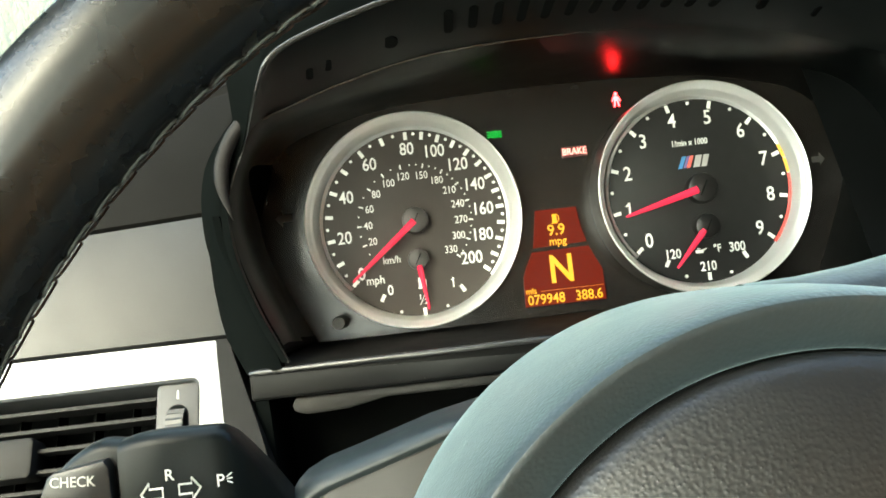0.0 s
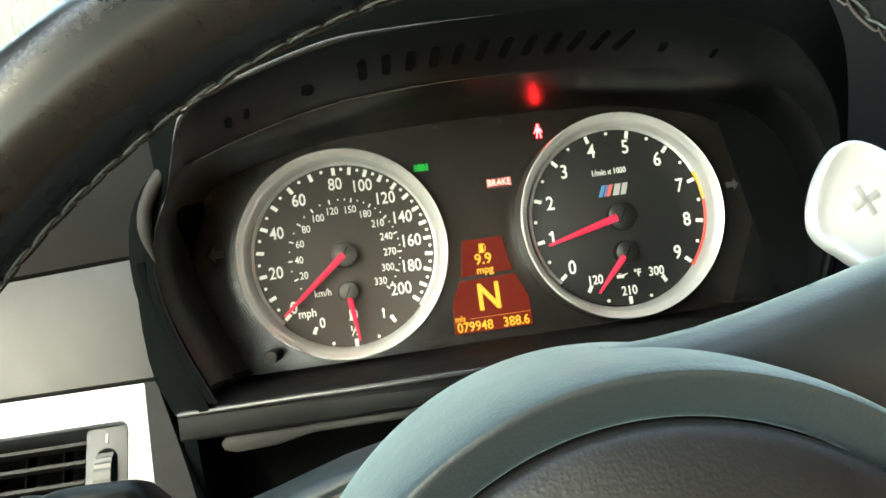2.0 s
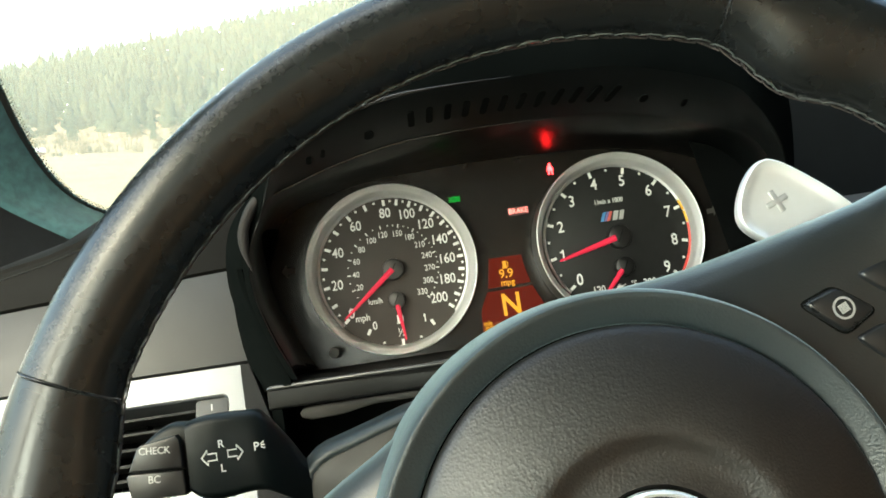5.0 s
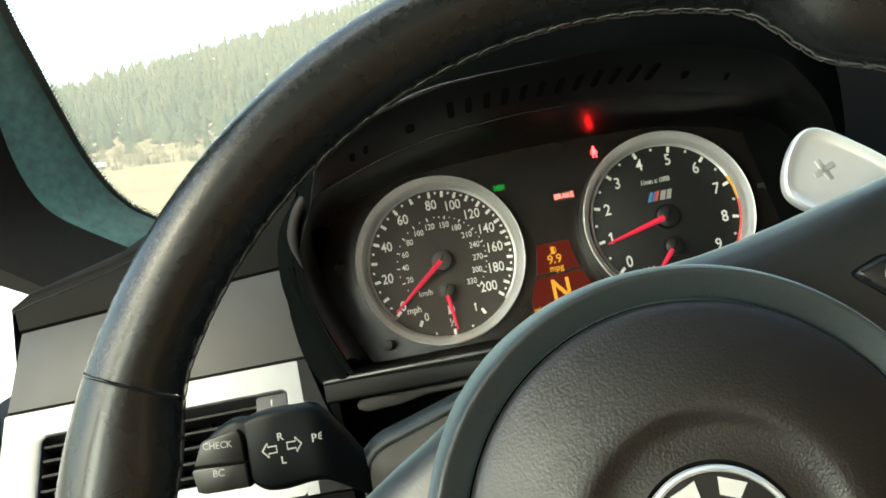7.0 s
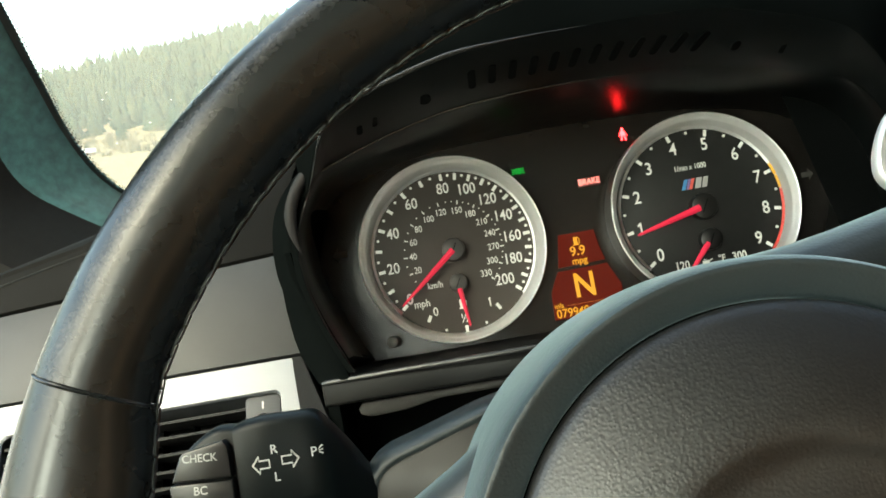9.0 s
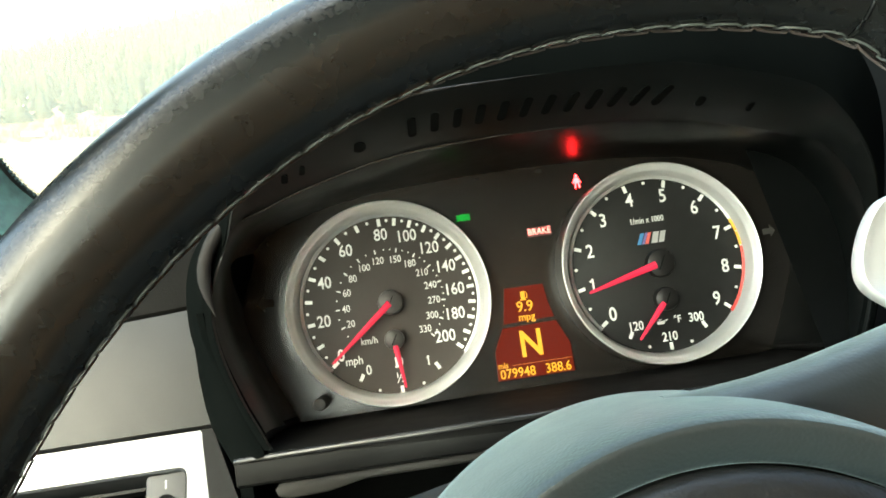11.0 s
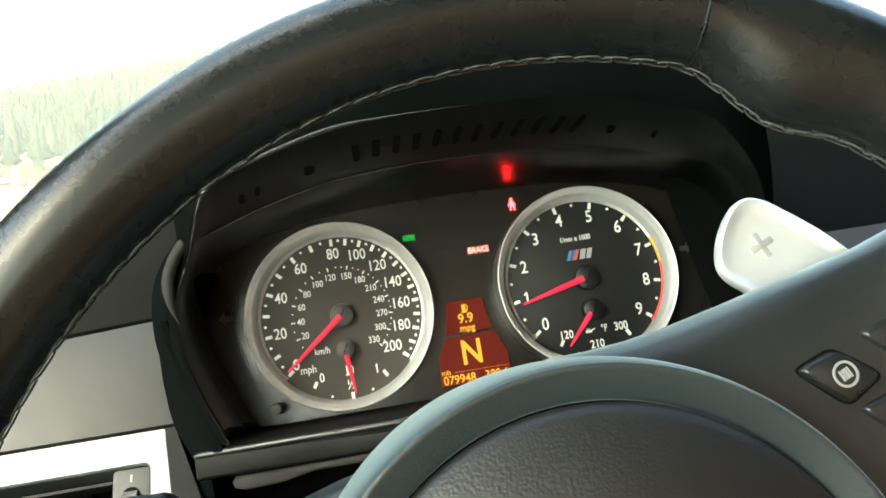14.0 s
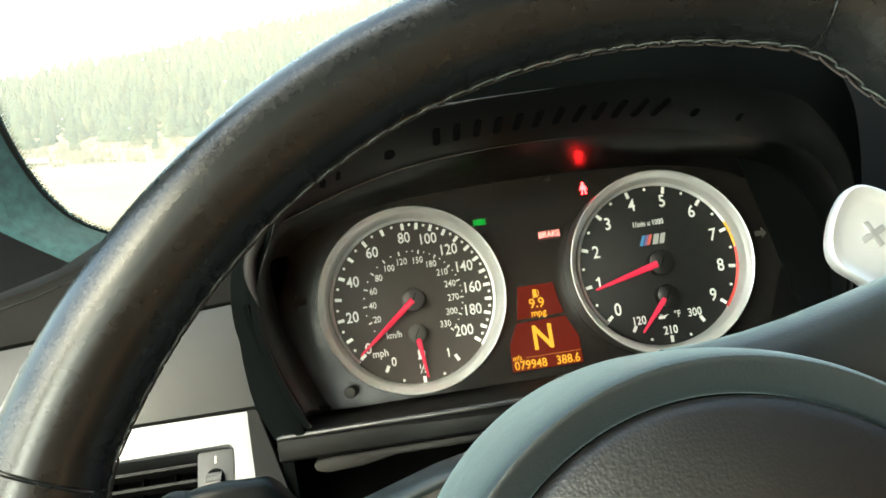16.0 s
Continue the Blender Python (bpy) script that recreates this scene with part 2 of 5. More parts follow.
def rounded(x0, z0, x1, z1, r, n=5):
    out = []
    for cx, cz, a in ((x1 - r, z1 - r, 0), (x0 + r, z1 - r, 90), (x0 + r, z0 + r, 180), (x1 - r, z0 + r, 270)):
        for i in range(n + 1):
            t = radians(a + 90 * i / n)
            out.append((cx + r * math.cos(t), cz + r * math.sin(t)))
    return out


def block(size, at=(0, 0, 0), bevel=0.0, turn=None, bm=None):
    bm = bm or bmesh.new()
    got = bmesh.ops.create_cube(bm, size=1.0)
    bmesh.ops.scale(bm, vec=size, verts=got["verts"])
    if bevel:
        es = list({e for v in got["verts"] for e in v.link_edges})
        r = bmesh.ops.bevel(bm, geom=es, offset=bevel, segments=2, affect="EDGES", profile=0.5)
        vs = [v for v in bm.verts if v.is_valid and (v in r["verts"] or v in got["verts"])]
    else:
        vs = got["verts"]
    m = Matrix.Translation(at) @ (turn or Matrix())
    bmesh.ops.transform(bm, matrix=m, verts=vs)
    return bm


def strip(points, width, thick, bm=None, normal=(0, -1, 0)):
    """A flat bar along a line of points."""
    rings = []
    n = Vector(normal)
    for i, p in enumerate(points):
        d = (Vector(points[min(i + 1, len(points) - 1)]) - Vector(points[max(i - 1, 0)])).normalized()
        s = d.cross(n).normalized() * width / 2
        p = Vector(p)
        rings.append([p - s, p + s, p + s + n * thick, p - s + n * thick])
    return loft(rings, True, True, bm)


def tube(points, radius, seg=8, bm=None, flat=1.0):
    rings = []
    for i, p in enumerate(points):
        p = Vector(p)
        d = (Vector(points[min(i + 1, len(points) - 1)]) - Vector(points[max(i - 1, 0)])).normalized()
        u = d.cross(Vector((0.3, 0.2, 1))).normalized()
        v = d.cross(u)
        r = radius[i] if isinstance(radius, (list, tuple)) else radius
        rings.append([p + r * (math.cos(a) * u + flat * math.sin(a) * v) for a in [2 * math.pi * k / seg for k in range(seg)]])
    return loft(rings, True, True, bm)


FACING = Matrix.Rotation(radians(90), 4, "X")


def lettering(name, text, size, mat, parent, m, bold=0.0, squeeze=1.0, label=""):
    """Raised print with its middle at the pose m: x along the line, y up, z out."""
    cu = bpy.data.curves.new(name, "FONT")
    cu.body, cu.size, cu.align_x, cu.align_y = text, size, "CENTER", "CENTER"
    cu.offset, cu.extrude, cu.resolution_u = bold * size, 0.00008, 3
    tmp = new(name, cu)
    bpy.context.view_layer.update()
    me = bpy.data.meshes.new_from_object(tmp.evaluated_get(bpy.context.evaluated_depsgraph_get()))
    bpy.data.objects.remove(tmp)
    bpy.data.curves.remove(cu)
    me.transform(m @ Matrix.Diagonal((squeeze, 1, 1, 1)))
    solid = bmesh.new()
    solid.from_mesh(me)
    bmesh.ops.remove_doubles(solid, verts=solid.verts, dist=2e-6)
    solid.to_mesh(me)
    solid.free()
    me.materials.clear()
    me.materials.append(mat)
    ob = new(name, me)
    ob.parent = parent
    return tagged(ob, label)


def print_at(x, y, z):
    return Matrix.Translation((x, y, z)) @ FACING


def glide(table, n=6):
    """Rows of numbers with smooth rows put between them."""
    p = [Vector(q) for q in table]
    p = [p[0]] + p + [p[-1]]
    out = []
    for i in range(1, len(p) - 2):
        q0, q1, q2, q3 = p[i - 1 : i + 3]
        for k in range(n):
            t = k / n
            out.append(0.5 * (2 * q1 + (q2 - q0) * t + (2 * q0 - 5 * q1 + 4 * q2 - q3) * t * t + (3 * q1 - q0 - 3 * q2 + q3) * t ** 3))
    return out + [p[-1]]


def mirror(half):
    """A closed outline from its left half, which runs from the top middle to the bottom middle."""
    return half + [(-x, z) for x, z in reversed(half[1:-1])]


# ---- instrument cluster ----
cluster = thing("instrument_cluster", DASH, "black instrument cluster with two silver-ringed dials and amber display", "instrument cluster")
S, ST = 0.0673, 0.0668  # how far the two dials stand from the middle

HALF_BACK = [(0, 0.0585), (-0.03, 0.058), (-0.07, 0.0558), (-0.10, 0.0505), (-0.122, 0.043), (-0.135, 0.030), (-0.140, 0.012), (-0.1385, -0.005), (-0.132, -0.022), (-0.125, -0.038), (-0.119, -0.0495), (-0.112, -0.0512), (0, -0.0512)]
HALF_FRONT = [(0, 0.0605), (-0.03, 0.0597), (-0.067, 0.0560), (-0.093, 0.0495), (-0.1165, 0.0415), (-0.1265, 0.0335), (-0.1330, 0.022), (-0.1352, 0.006), (-0.1333, -0.012), (-0.1270, -0.031), (-0.1205, -0.046), (-0.1165, -0.0545), (0, -0.0555)]


def smooth_outline(half, n=6):
    """Rounds the left half of an outline by a curve through its points."""
    pts = [half[0]] + half + [half[-1]]
    out = []
    for i in range(1, len(pts) - 2):
        p0, p1, p2, p3 = (Vector(pts[k]) for k in (i - 1, i, i + 1, i + 2))
        for k in range(n):
            t = k / n
            out.append(tuple(0.5 * (2 * p1 + (p2 - p0) * t + (2 * p0 - 5 * p1 + 4 * p2 - p3) * t * t + (3 * p1 - p0 - 3 * p2 + p3) * t ** 3)))
    return out + [half[-1]]


BACK, FRONT = mirror(smooth_outline(HALF_BACK)), mirror(smooth_outline(HALF_FRONT))
PY = 0.0065  # depth of the printed panel
panel = part("panel", plate([(x * 1.01, z * 1.01) for x, z in BACK], PY, PY + 0.006), PANELBLACK, cluster, "matt black printed panel")


def at_angle(cx, r, a, cz=0.0):
    a = radians(a)
    return cx + r * math.sin(a), cz + r * math.cos(a)


def tick_marks(cx, ticks, dots, y):
    """ticks: (radius, angle, length, width); dots: (radius, angle, size)."""
    bm = bmesh.new()
    for r, a, length, width in ticks:
        x, z = at_angle(cx, r, a)
        block((width, 0.0002, length), (x, y, z), turn=Matrix.Rotation(radians(a), 4, "Y"), bm=bm)
    for r, a, size in dots:
        x, z = at_angle(cx, r, a)
        loft([[(x + size * math.cos(k * math.pi / 5), yy, z + size * math.sin(k * math.pi / 5)) for k in range(10)] for yy in (y - 0.0001, y + 0.0001)], True, True, bm)
    return bm


def pointer(hub, angle, length, y, wide, tail=0.0):
    a = radians(angle)
    d, s = Vector((math.sin(a), 0, math.cos(a))), Vector((math.cos(a), 0, -math.sin(a)))
    h = Vector((hub[0], y, hub[1]))
    rings = []
    for t, w, up in ((tail, wide, 0.0012), (length * 0.5, wide * 0.75, 0.001), (length * 0.97, wide * 0.38, 0.0006), (length, wide * 0.2, 0.0004)):
        p = h + d * t
        rings.append([p - s * w, p - s * w * 0.25 + Vector((0, -up, 0)), p + s * w * 0.25 + Vector((0, -up, 0)), p + s * w, p + Vector((0, 0.0006, 0))])
    return loft(rings)


def gauge(name, cx, face_mat, label):
    face = part(name, lathe([(0.0002, 0.0), (0.0425, 0.0), (0.0447, 0.0012), (0.0447, 0.006)], (cx, 0, 0)), face_mat, cluster, label)
    ring = part("ring", lathe([(0.0440, 0.0015), (0.0442, 0.0), (0.0449, -0.0036), (0.0457, -0.0070), (0.0461, -0.0080), (0.0466, -0.0085), (0.0473, -0.0095), (0.0479, -0.0106), (0.0484, -0.0113), (0.0488, -0.0115), (0.0491, -0.0113), (0.0493, -0.0108)], (cx - 0.0006, 0, 0), steps=128), CHROME, face, "satin silver ring")
    # Outer wall coloured dark to stand in for the dark it reflects.
    part("ring_wall", lathe([(0.0493, -0.0108), (0.0494, -0.0101), (0.0495, -0.004), (0.0497, PY + 0.001)], (cx - 0.0006, 0, 0), steps=128), RINGWALL, ring, "outer wall of the ring, coloured dark for what it reflects")
    return face


def hub_cap(cx, cz, r, mat, parent, label):
    cap = part("hub_cap", lathe([(0.0001, -0.0062), (r * 0.75, -0.0061), (r * 0.95, -0.0055), (r, -0.0046), (r, -0.0002)], (cx, 0, cz), steps=40), mat, parent, label)
    part("cap_slot", block((0.00035, 0.0006, r * 1.1), (cx, -0.0062, cz), turn=Matrix.Rotation(radians(28), 4, "Y")), DARK, cap)
    return cap


def mph_angle(v):
    return -130.5 + 1.625 * v if v <= 80 else -0.5 + 1.085 * (v - 80)


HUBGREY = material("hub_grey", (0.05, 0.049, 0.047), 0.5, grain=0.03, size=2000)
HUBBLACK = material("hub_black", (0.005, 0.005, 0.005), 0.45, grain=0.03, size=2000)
FY = -0.0004
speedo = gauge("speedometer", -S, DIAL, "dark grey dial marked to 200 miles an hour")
part("scale_band", lathe([(0.0427, -0.0004), (0.0442, -0.0014), (0.0444, 0.001), (0.0428, 0.001)], (-S, 0, 0), -131.5, 131.5), BRIGHT, speedo, "bright silver inner band")
part("scale_print", tick_marks(-S, [(0.0400, mph_angle(v), 0.0036, 0.0017) for v in range(0, 201, 10)],
     [(0.0408, mph_angle(v), 0.00075) for v in range(5, 200, 10)], FY), WHITE, speedo, "white scale marks")
part("inner_scale_print", tick_marks(-S, [(0.0260, mph_angle(k * 0.6214), 0.0021, 0.0007) for k in list(range(20, 121, 20)) + list(range(150, 331, 30))],
     [(0.0263, mph_angle(k * 0.6214), 0.0004) for k in list(range(10, 130, 20)) + [130, 140, 160, 170] + list(range(190, 330, 30)) + list(range(200, 330, 30))], FY), WHITE, speedo)
part("fuel_scale_print", tick_marks(-S, [(0.0388, -151.3, 0.0036, 0.0017), (0.0383, 151, 0.0036, 0.0017), (0.0424, 180, 0.0036, 0.0017)], [(0.0427, -165.3, 0.00075), (0.0423, 165.3, 0.00075)], FY), WHITE, speedo)
for v in range(20, 201, 20):
    x, z = at_angle(-S, {120: 0.0328, 140: 0.0323, 160: 0.0320, 180: 0.0320, 200: 0.0315}.get(v, 0.0337), mph_angle(v))
    lettering("numeral", str(v), 0.0081, WHITE, speedo, print_at(x, FY, z), 0.010, 0.84)
lettering("numeral", "0", 0.0081, WHITE, speedo, print_at(-S - 0.0273, FY, -0.0222), 0.018, 0.86)
for k in list(range(20, 121, 20)) + list(range(150, 331, 30)):
    x, z = at_angle(-S, 0.0219 if k < 100 else 0.0214, mph_angle(k * 0.6214))
    lettering("small_numeral", str(k), 0.0049, WHITE, speedo, print_at(x, FY, z), 0.008, 0.84)
lettering("unit_print", "mph", 0.0056, WHITE, speedo, print_at(-S - 0.0213, FY, -0.0256), 0.012, 0.88)
lettering("unit_print", "km/h", 0.0047, WHITE, speedo, print_at(-S - 0.0128, FY, -0.0170), 0.012, 0.88)
lettering("numeral", "0", 0.0066, WHITE, speedo, print_at(-S - 0.0149, FY, -0.0310), 0.012, 0.86)
lettering("numeral", "1", 0.0066, WHITE, speedo, print_at(-S + 0.0144, FY, -0.0306), 0.012, 0.86)
lettering("small_numeral", "\u00bd", 0.0066, WHITE, speedo, print_at(-S, FY, -0.0368), 0.008, 0.86)


def pump(cx, cz, h, mat, parent, y):
    bm = block((h * 0.5, 0.0002, h), (cx - h * 0.1, y, cz))
    block((h * 0.7, 0.0002, h * 0.12), (cx - h * 0.1, y, cz - h * 0.5), bm=bm)
    strip([(cx + h * 0.15, y, cz - h * 0.3), (cx + h * 0.35, y, cz - h * 0.35), (cx + h * 0.4, y, cz + h * 0.2), (cx + h * 0.22, y, cz + h * 0.45)], h * 0.1, 0.0001, bm)
    return part("pump_symbol", bm, mat, parent)


pump(-S, -0.0289, 0.0048, WHITE, speedo, FY)
part("needle", pointer((-S, 0), -129.0, 0.0402, -0.0062, 0.0016, 0.0005), NEEDLE, speedo, "red speed needle resting at zero")
part("fuel_needle", pointer((-S - 0.0007, -0.018), 173.2, 0.0236, -0.0058, 0.0014, 0.0030), NEEDLE, speedo, "red fuel needle at half")
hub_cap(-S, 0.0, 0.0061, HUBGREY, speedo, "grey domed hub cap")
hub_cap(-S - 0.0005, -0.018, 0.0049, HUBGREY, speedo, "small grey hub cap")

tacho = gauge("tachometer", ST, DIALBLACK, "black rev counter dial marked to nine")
rev_angle = lambda k: -129.7 + 28.76 * k
part("scale_band", lathe([(0.0427, -0.0004), (0.0442, -0.0014), (0.0444, 0.001), (0.0428, 0.001)], (ST, 0, 0), -131, 66.5), BRIGHT, tacho, "bright silver inner band")
for a0, a1 in ((67.0, 75.6), (76.3, 85.5)):
    part("yellow_band", lathe([(0.0427, -0.0004), (0.0442, -0.0014), (0.0444, 0.001), (0.0428, 0.001)], (ST, 0, 0), a0, a1, 16), YELLOWBAND, tacho, "yellow warning band")
part("red_band", lathe([(0.0427, -0.0004), (0.0442, -0.0014), (0.0444, 0.001), (0.0428, 0.001)], (ST, 0, 0), 86, 131, 40), REDBAND, tacho, "red limit band")
part("scale_print", tick_marks(ST, [(0.0404, rev_angle(k), 0.0036, 0.0017) for k in range(10)], [(0.0410, rev_angle(k + 0.5), 0.0008) for k in range(9)], FY), WHITE, tacho, "white scale marks")
part("oil_scale_print", tick_marks(ST, [(0.0382, -150.2, 0.0036, 0.0017), (0.0376, 151.2, 0.0036, 0.0017), (0.0412, 180, 0.0036, 0.0017)], [(0.0415, -164.8, 0.0008), (0.0417, 165.5, 0.0008)], FY), WHITE, tacho)
for k in range(10):
    x, z = at_angle(ST, 0.0342, rev_angle(k))
    lettering("numeral", str(k), 0.0094, WHITE, tacho, print_at(x, FY, z), 0.010, 0.85)
x, z = at_angle(ST, 0.0342, rev_angle(1))
part("numeral_flag", strip([(x - 0.0001, FY - 0.0001, z + 0.0031), (x - 0.0016, FY - 0.0001, z + 0.0020)], 0.0009, 0.0001), WHITE, tacho)
part("numeral_flag", strip([(-ST + 0.0143, FY - 0.0001, -0.0306 + 0.0022), (-ST + 0.0132, FY - 0.0001, -0.0306 + 0.0014)], 0.0007, 0.0001), WHITE, speedo)
lettering("unit_print", "1/min x 1000", 0.0041, WHITE, tacho, print_at(ST - 0.0017, FY, 0.0223), 0.012, 0.8)
for text, x, z in (("120", -0.0160, -0.0293), ("210", 0.0, -0.0366), ("300", 0.0146, -0.029)):
    lettering("small_numeral", text, 0.0062, WHITE, tacho, print_at(ST + x, FY, z), 0.014, 0.84)
lettering("unit_print", "\u00b0F", 0.0050, WHITE, tacho, print_at(ST + 0.0052, FY, -0.0287), 0.014, 0.84)


def oil_can(cx, cz, h, mat, parent):
    y = FY
    bm = plate([(cx - h, cz - h * 0.35), (cx + h * 0.6, cz - h * 0.35), (cx + h * 0.7, cz + 0.1 * h), (cx + h * 1.5, cz + h * 0.45), (cx + h * 1.45, cz + h * 0.6), (cx + h * 0.55, cz + h * 0.35), (cx - h, cz + h * 0.35)], y - 0.0001, y + 0.0001)
    block((h * 0.8, 0.0002, h * 0.12), (cx - h * 0.3, y, cz + h * 0.65), bm=bm)
    block((h * 0.12, 0.0002, h * 0.4), (cx - h * 0.3, y, cz + h * 0.5), bm=bm)
    return part("oil_symbol", bm, mat, parent)


oil_can(ST - 0.0030, -0.0292, 0.0022, WHITE, tacho)
# three slanted stripes and a plain slanted block in place of the maker's badge
for x, w, mat in ((-0.0062, 0.0019, BLUE), (-0.0041, 0.0012, material("violet_stripe", (0.16, 0.12, 0.3), 0.5)), (-0.0024, 0.0017, RED)):
    part("badge_stripe", plate([(ST + x - w / 2 - 0.0012, 0.0105), (ST + x + w / 2 - 0.0012, 0.0105), (ST + x + w / 2 + 0.0012, 0.0160), (ST + x - w / 2 + 0.0012, 0.0160)], -0.0006, -0.0002), mat, tacho)
for x, w in ((0.0012, 0.0030), (0.0048, 0.0026)):
    part("badge_block", plate([(ST + x - w / 2 - 0.0009, 0.0105), (ST + x + w / 2 - 0.0009, 0.0105), (ST + x + w / 2 + 0.0009, 0.0160), (ST + x - w / 2 + 0.0009, 0.0160)], -0.0006, -0.0002), KEYPRINT, tacho)
part("needle", pointer((ST, 0), -104.5, 0.0385, -0.0062, 0.0018, 0.0025), NEEDLE, tacho, "red rev needle just under one")
part("oil_needle", pointer((ST, -0.0178), -137.8, 0.0242, -0.0058, 0.0016, 0.0025), NEEDLE, tacho, "red oil temperature needle")
hub_cap(ST + 0.0005, 0.0, 0.0070, HUBBLACK, tacho, "black domed hub cap")
hub_cap(ST + 0.0005, -0.0178, 0.0058, HUBBLACK, tacho, "small black hub cap")

# amber display between the dials
DY = PY - 0.001
screen_top = part("display", plate([(-0.0103, -0.0012), (0.0092, -0.0012), (0.0104, -0.0105), (0.0124, -0.0182), (-0.0132, -0.0188), (-0.0118, -0.0105)], DY, PY), SCREEN, cluster, "dark red trip display with amber figures")
screen_low = part("display", plate([(-0.0140, -0.0208), (0.0130, -0.0202), (0.0160, -0.0268), (0.0184, -0.0320), (0.0186, -0.0462), (-0.0200, -0.0462), (-0.0194, -0.0320), (-0.0172, -0.0268)], DY, PY), SCREEN, cluster, "dark red gear display with amber figures")
TY = DY - 0.0002
lettering("gear_letter", "N", 0.0182, AMBER, screen_low, print_at(-0.0010, TY, -0.0303), 0.02, 0.86)
lettering("trip_figures", "9.9", 0.0074, AMBER, screen_top, print_at(-0.0014, TY, -0.0114), 0.012, 0.95)
lettering("unit_print", "mpg", 0.0052, AMBER, screen_top, print_at(-0.0012, TY, -0.0166), 0.012, 0.95)
pump(-0.0012, -0.0058, 0.0042, AMBER, screen_top, TY)
lettering("distance_reading", "079948", 0.0066, AMBER, screen_low, print_at(-0.0098, TY, -0.0434), 0.01, 0.9)
lettering("distance_reading", "388.6", 0.0066, AMBER, screen_low, print_at(0.0106, TY, -0.0434), 0.01, 0.9)
lettering("unit_print", "mls", 0.0042, AMBER, screen_low, print_at(-0.0166, TY, -0.0390), 0.008, 0.9)
part("display_line", block((0.0300, 0.0001, 0.00025), (0.0030, TY, -0.0394)), glow("amber_line", (1.0, 0.25, 0.02), 0.09), screen_low)

# warning lamps
LY = PY - 0.0002
brake = part("brake_lamp", plate(rounded(0.0056, 0.0226, 0.0182, 0.0276, 0.0006), LY, PY), REDBOX, cluster, "lit red brake warning lamp")
lettering("lamp_print", "BRAKE", 0.0046, glow("pale_red_lamp", (1.0, 0.22, 0.20), 0.6), brake, print_at(0.0119, LY - 0.0002, 0.0251), 0.0, 0.86)
bm = bmesh.new()
bx, bz, by = 0.0350, 0.0478, LY - 0.0002
loft([[(bx + 0.0009 * math.cos(k * math.pi / 5), yy, bz + 0.0034 + 0.0009 * math.sin(k * math.pi / 5)) for k in range(10)] for yy in (by, by + 0.0002)], True, True, bm)
strip([(bx - 0.0003, by, bz + 0.0022), (bx - 0.0001, by, bz - 0.0010)], 0.0026, 0.0001, bm)
strip([(bx - 0.0014, by, bz + 0.0014), (bx - 0.0026, by, bz - 0.0012)], 0.0006, 0.0001, bm)
strip([(bx + 0.0012, by, bz + 0.0014), (bx + 0.0024, by, bz - 0.0012)], 0.0006, 0.0001, bm)
strip([(bx - 0.0008, by, bz - 0.0010), (bx - 0.0014, by, bz - 0.0042)], 0.0009, 0.0001, bm)
strip([(bx + 0.0008, by, bz - 0.0010), (bx + 0.0014, by, bz - 0.0042)], 0.0009, 0.0001, bm)
bmesh.ops.transform(bm, matrix=Matrix.Translation((bx, 0, bz)) @ Matrix.Diagonal((0.8, 1, 0.82, 1)) @ Matrix.Translation((-bx, 0, -bz)), verts=bm.verts)
part("belt_lamp", bm, REDLAMP, cluster, "lit red seat belt warning lamp")
bm = bmesh.new()
gx, gz = -0.0252, 0.0374
for s in (-1, 1):
    pts = [(gx + s * 0.0005, LY, gz + 0.0016), (gx + s * 0.0013, LY, gz + 0.0013), (gx + s * 0.0017, LY, gz), (gx + s * 0.0013, LY, gz - 0.0013), (gx + s * 0.0005, LY, gz - 0.0016), (gx + s * 0.0005, LY, gz + 0.0016)]
    strip(pts, 0.0005, 0.0001, bm)
    for k in (-1, 0, 1):
        strip([(gx + s * 0.0021, LY, gz + k * 0.0010), (gx + s * 0.0035, LY, gz + k * 0.0015)], 0.0005, 0.0001, bm)
part("light_lamp", bm, GREENLAMP, cluster, "lit green side light lamp")


def arrow(cx, cz, s, sign):
    return [(cx + sign * s, cz), (cx + sign * 0.2 * s, cz + s), (cx + sign * 0.2 * s, cz + 0.45 * s), (cx - sign * s, cz + 0.45 * s), (cx - sign * s, cz - 0.45 * s), (cx + sign * 0.2 * s, cz - 0.45 * s), (cx + sign * 0.2 * s, cz - s)]


part("turn_arrow", plate(arrow(-0.1287, 0.0085, 0.0040, -1), PY - 0.0003, PY), GREYPRINT, cluster, "unlit turn signal arrow")
part("turn_arrow", plate(arrow(0.1287, 0.0085, 0.0032, 1), PY - 0.0003, PY), GREYPRINT, cluster, "unlit turn signal arrow")
reset = part("reset_button", lathe([(0.0001, -0.0135), (0.0026, -0.0132), (0.0031, -0.0122), (0.0031, PY)], (-0.1063, 0, -0.0428), steps=32), HUBGREY, cluster, "round grey trip reset button")

# ---- dashboard ----
dash = thing("dashboard", DASH, "dark grey car dashboard with a hooded instrument binnacle", "dashboard")
mid = [((a[0] * 0.5 + b[0] * 0.5), (a[1] * 0.5 + b[1] * 0.5)) for a, b in zip(FRONT, BACK)]
rings = [[(x, PY + 0.0005, z) for x, z in BACK], [(x, -0.006, z) for x, z in [(0.82 * b[0] + 0.18 * a[0], 0.82 * b[1] + 0.18 * a[1]) for a, b in zip(FRONT, BACK)]], [(x, -0.032, z) for x, z in mid], [(x, -0.062, z) for x, z in FRONT], [(x * 1.012, -0.0665, z * 1.02) for x, z in FRONT]]
lining, sill = loft(rings, True, False), loft(rings, True, False)
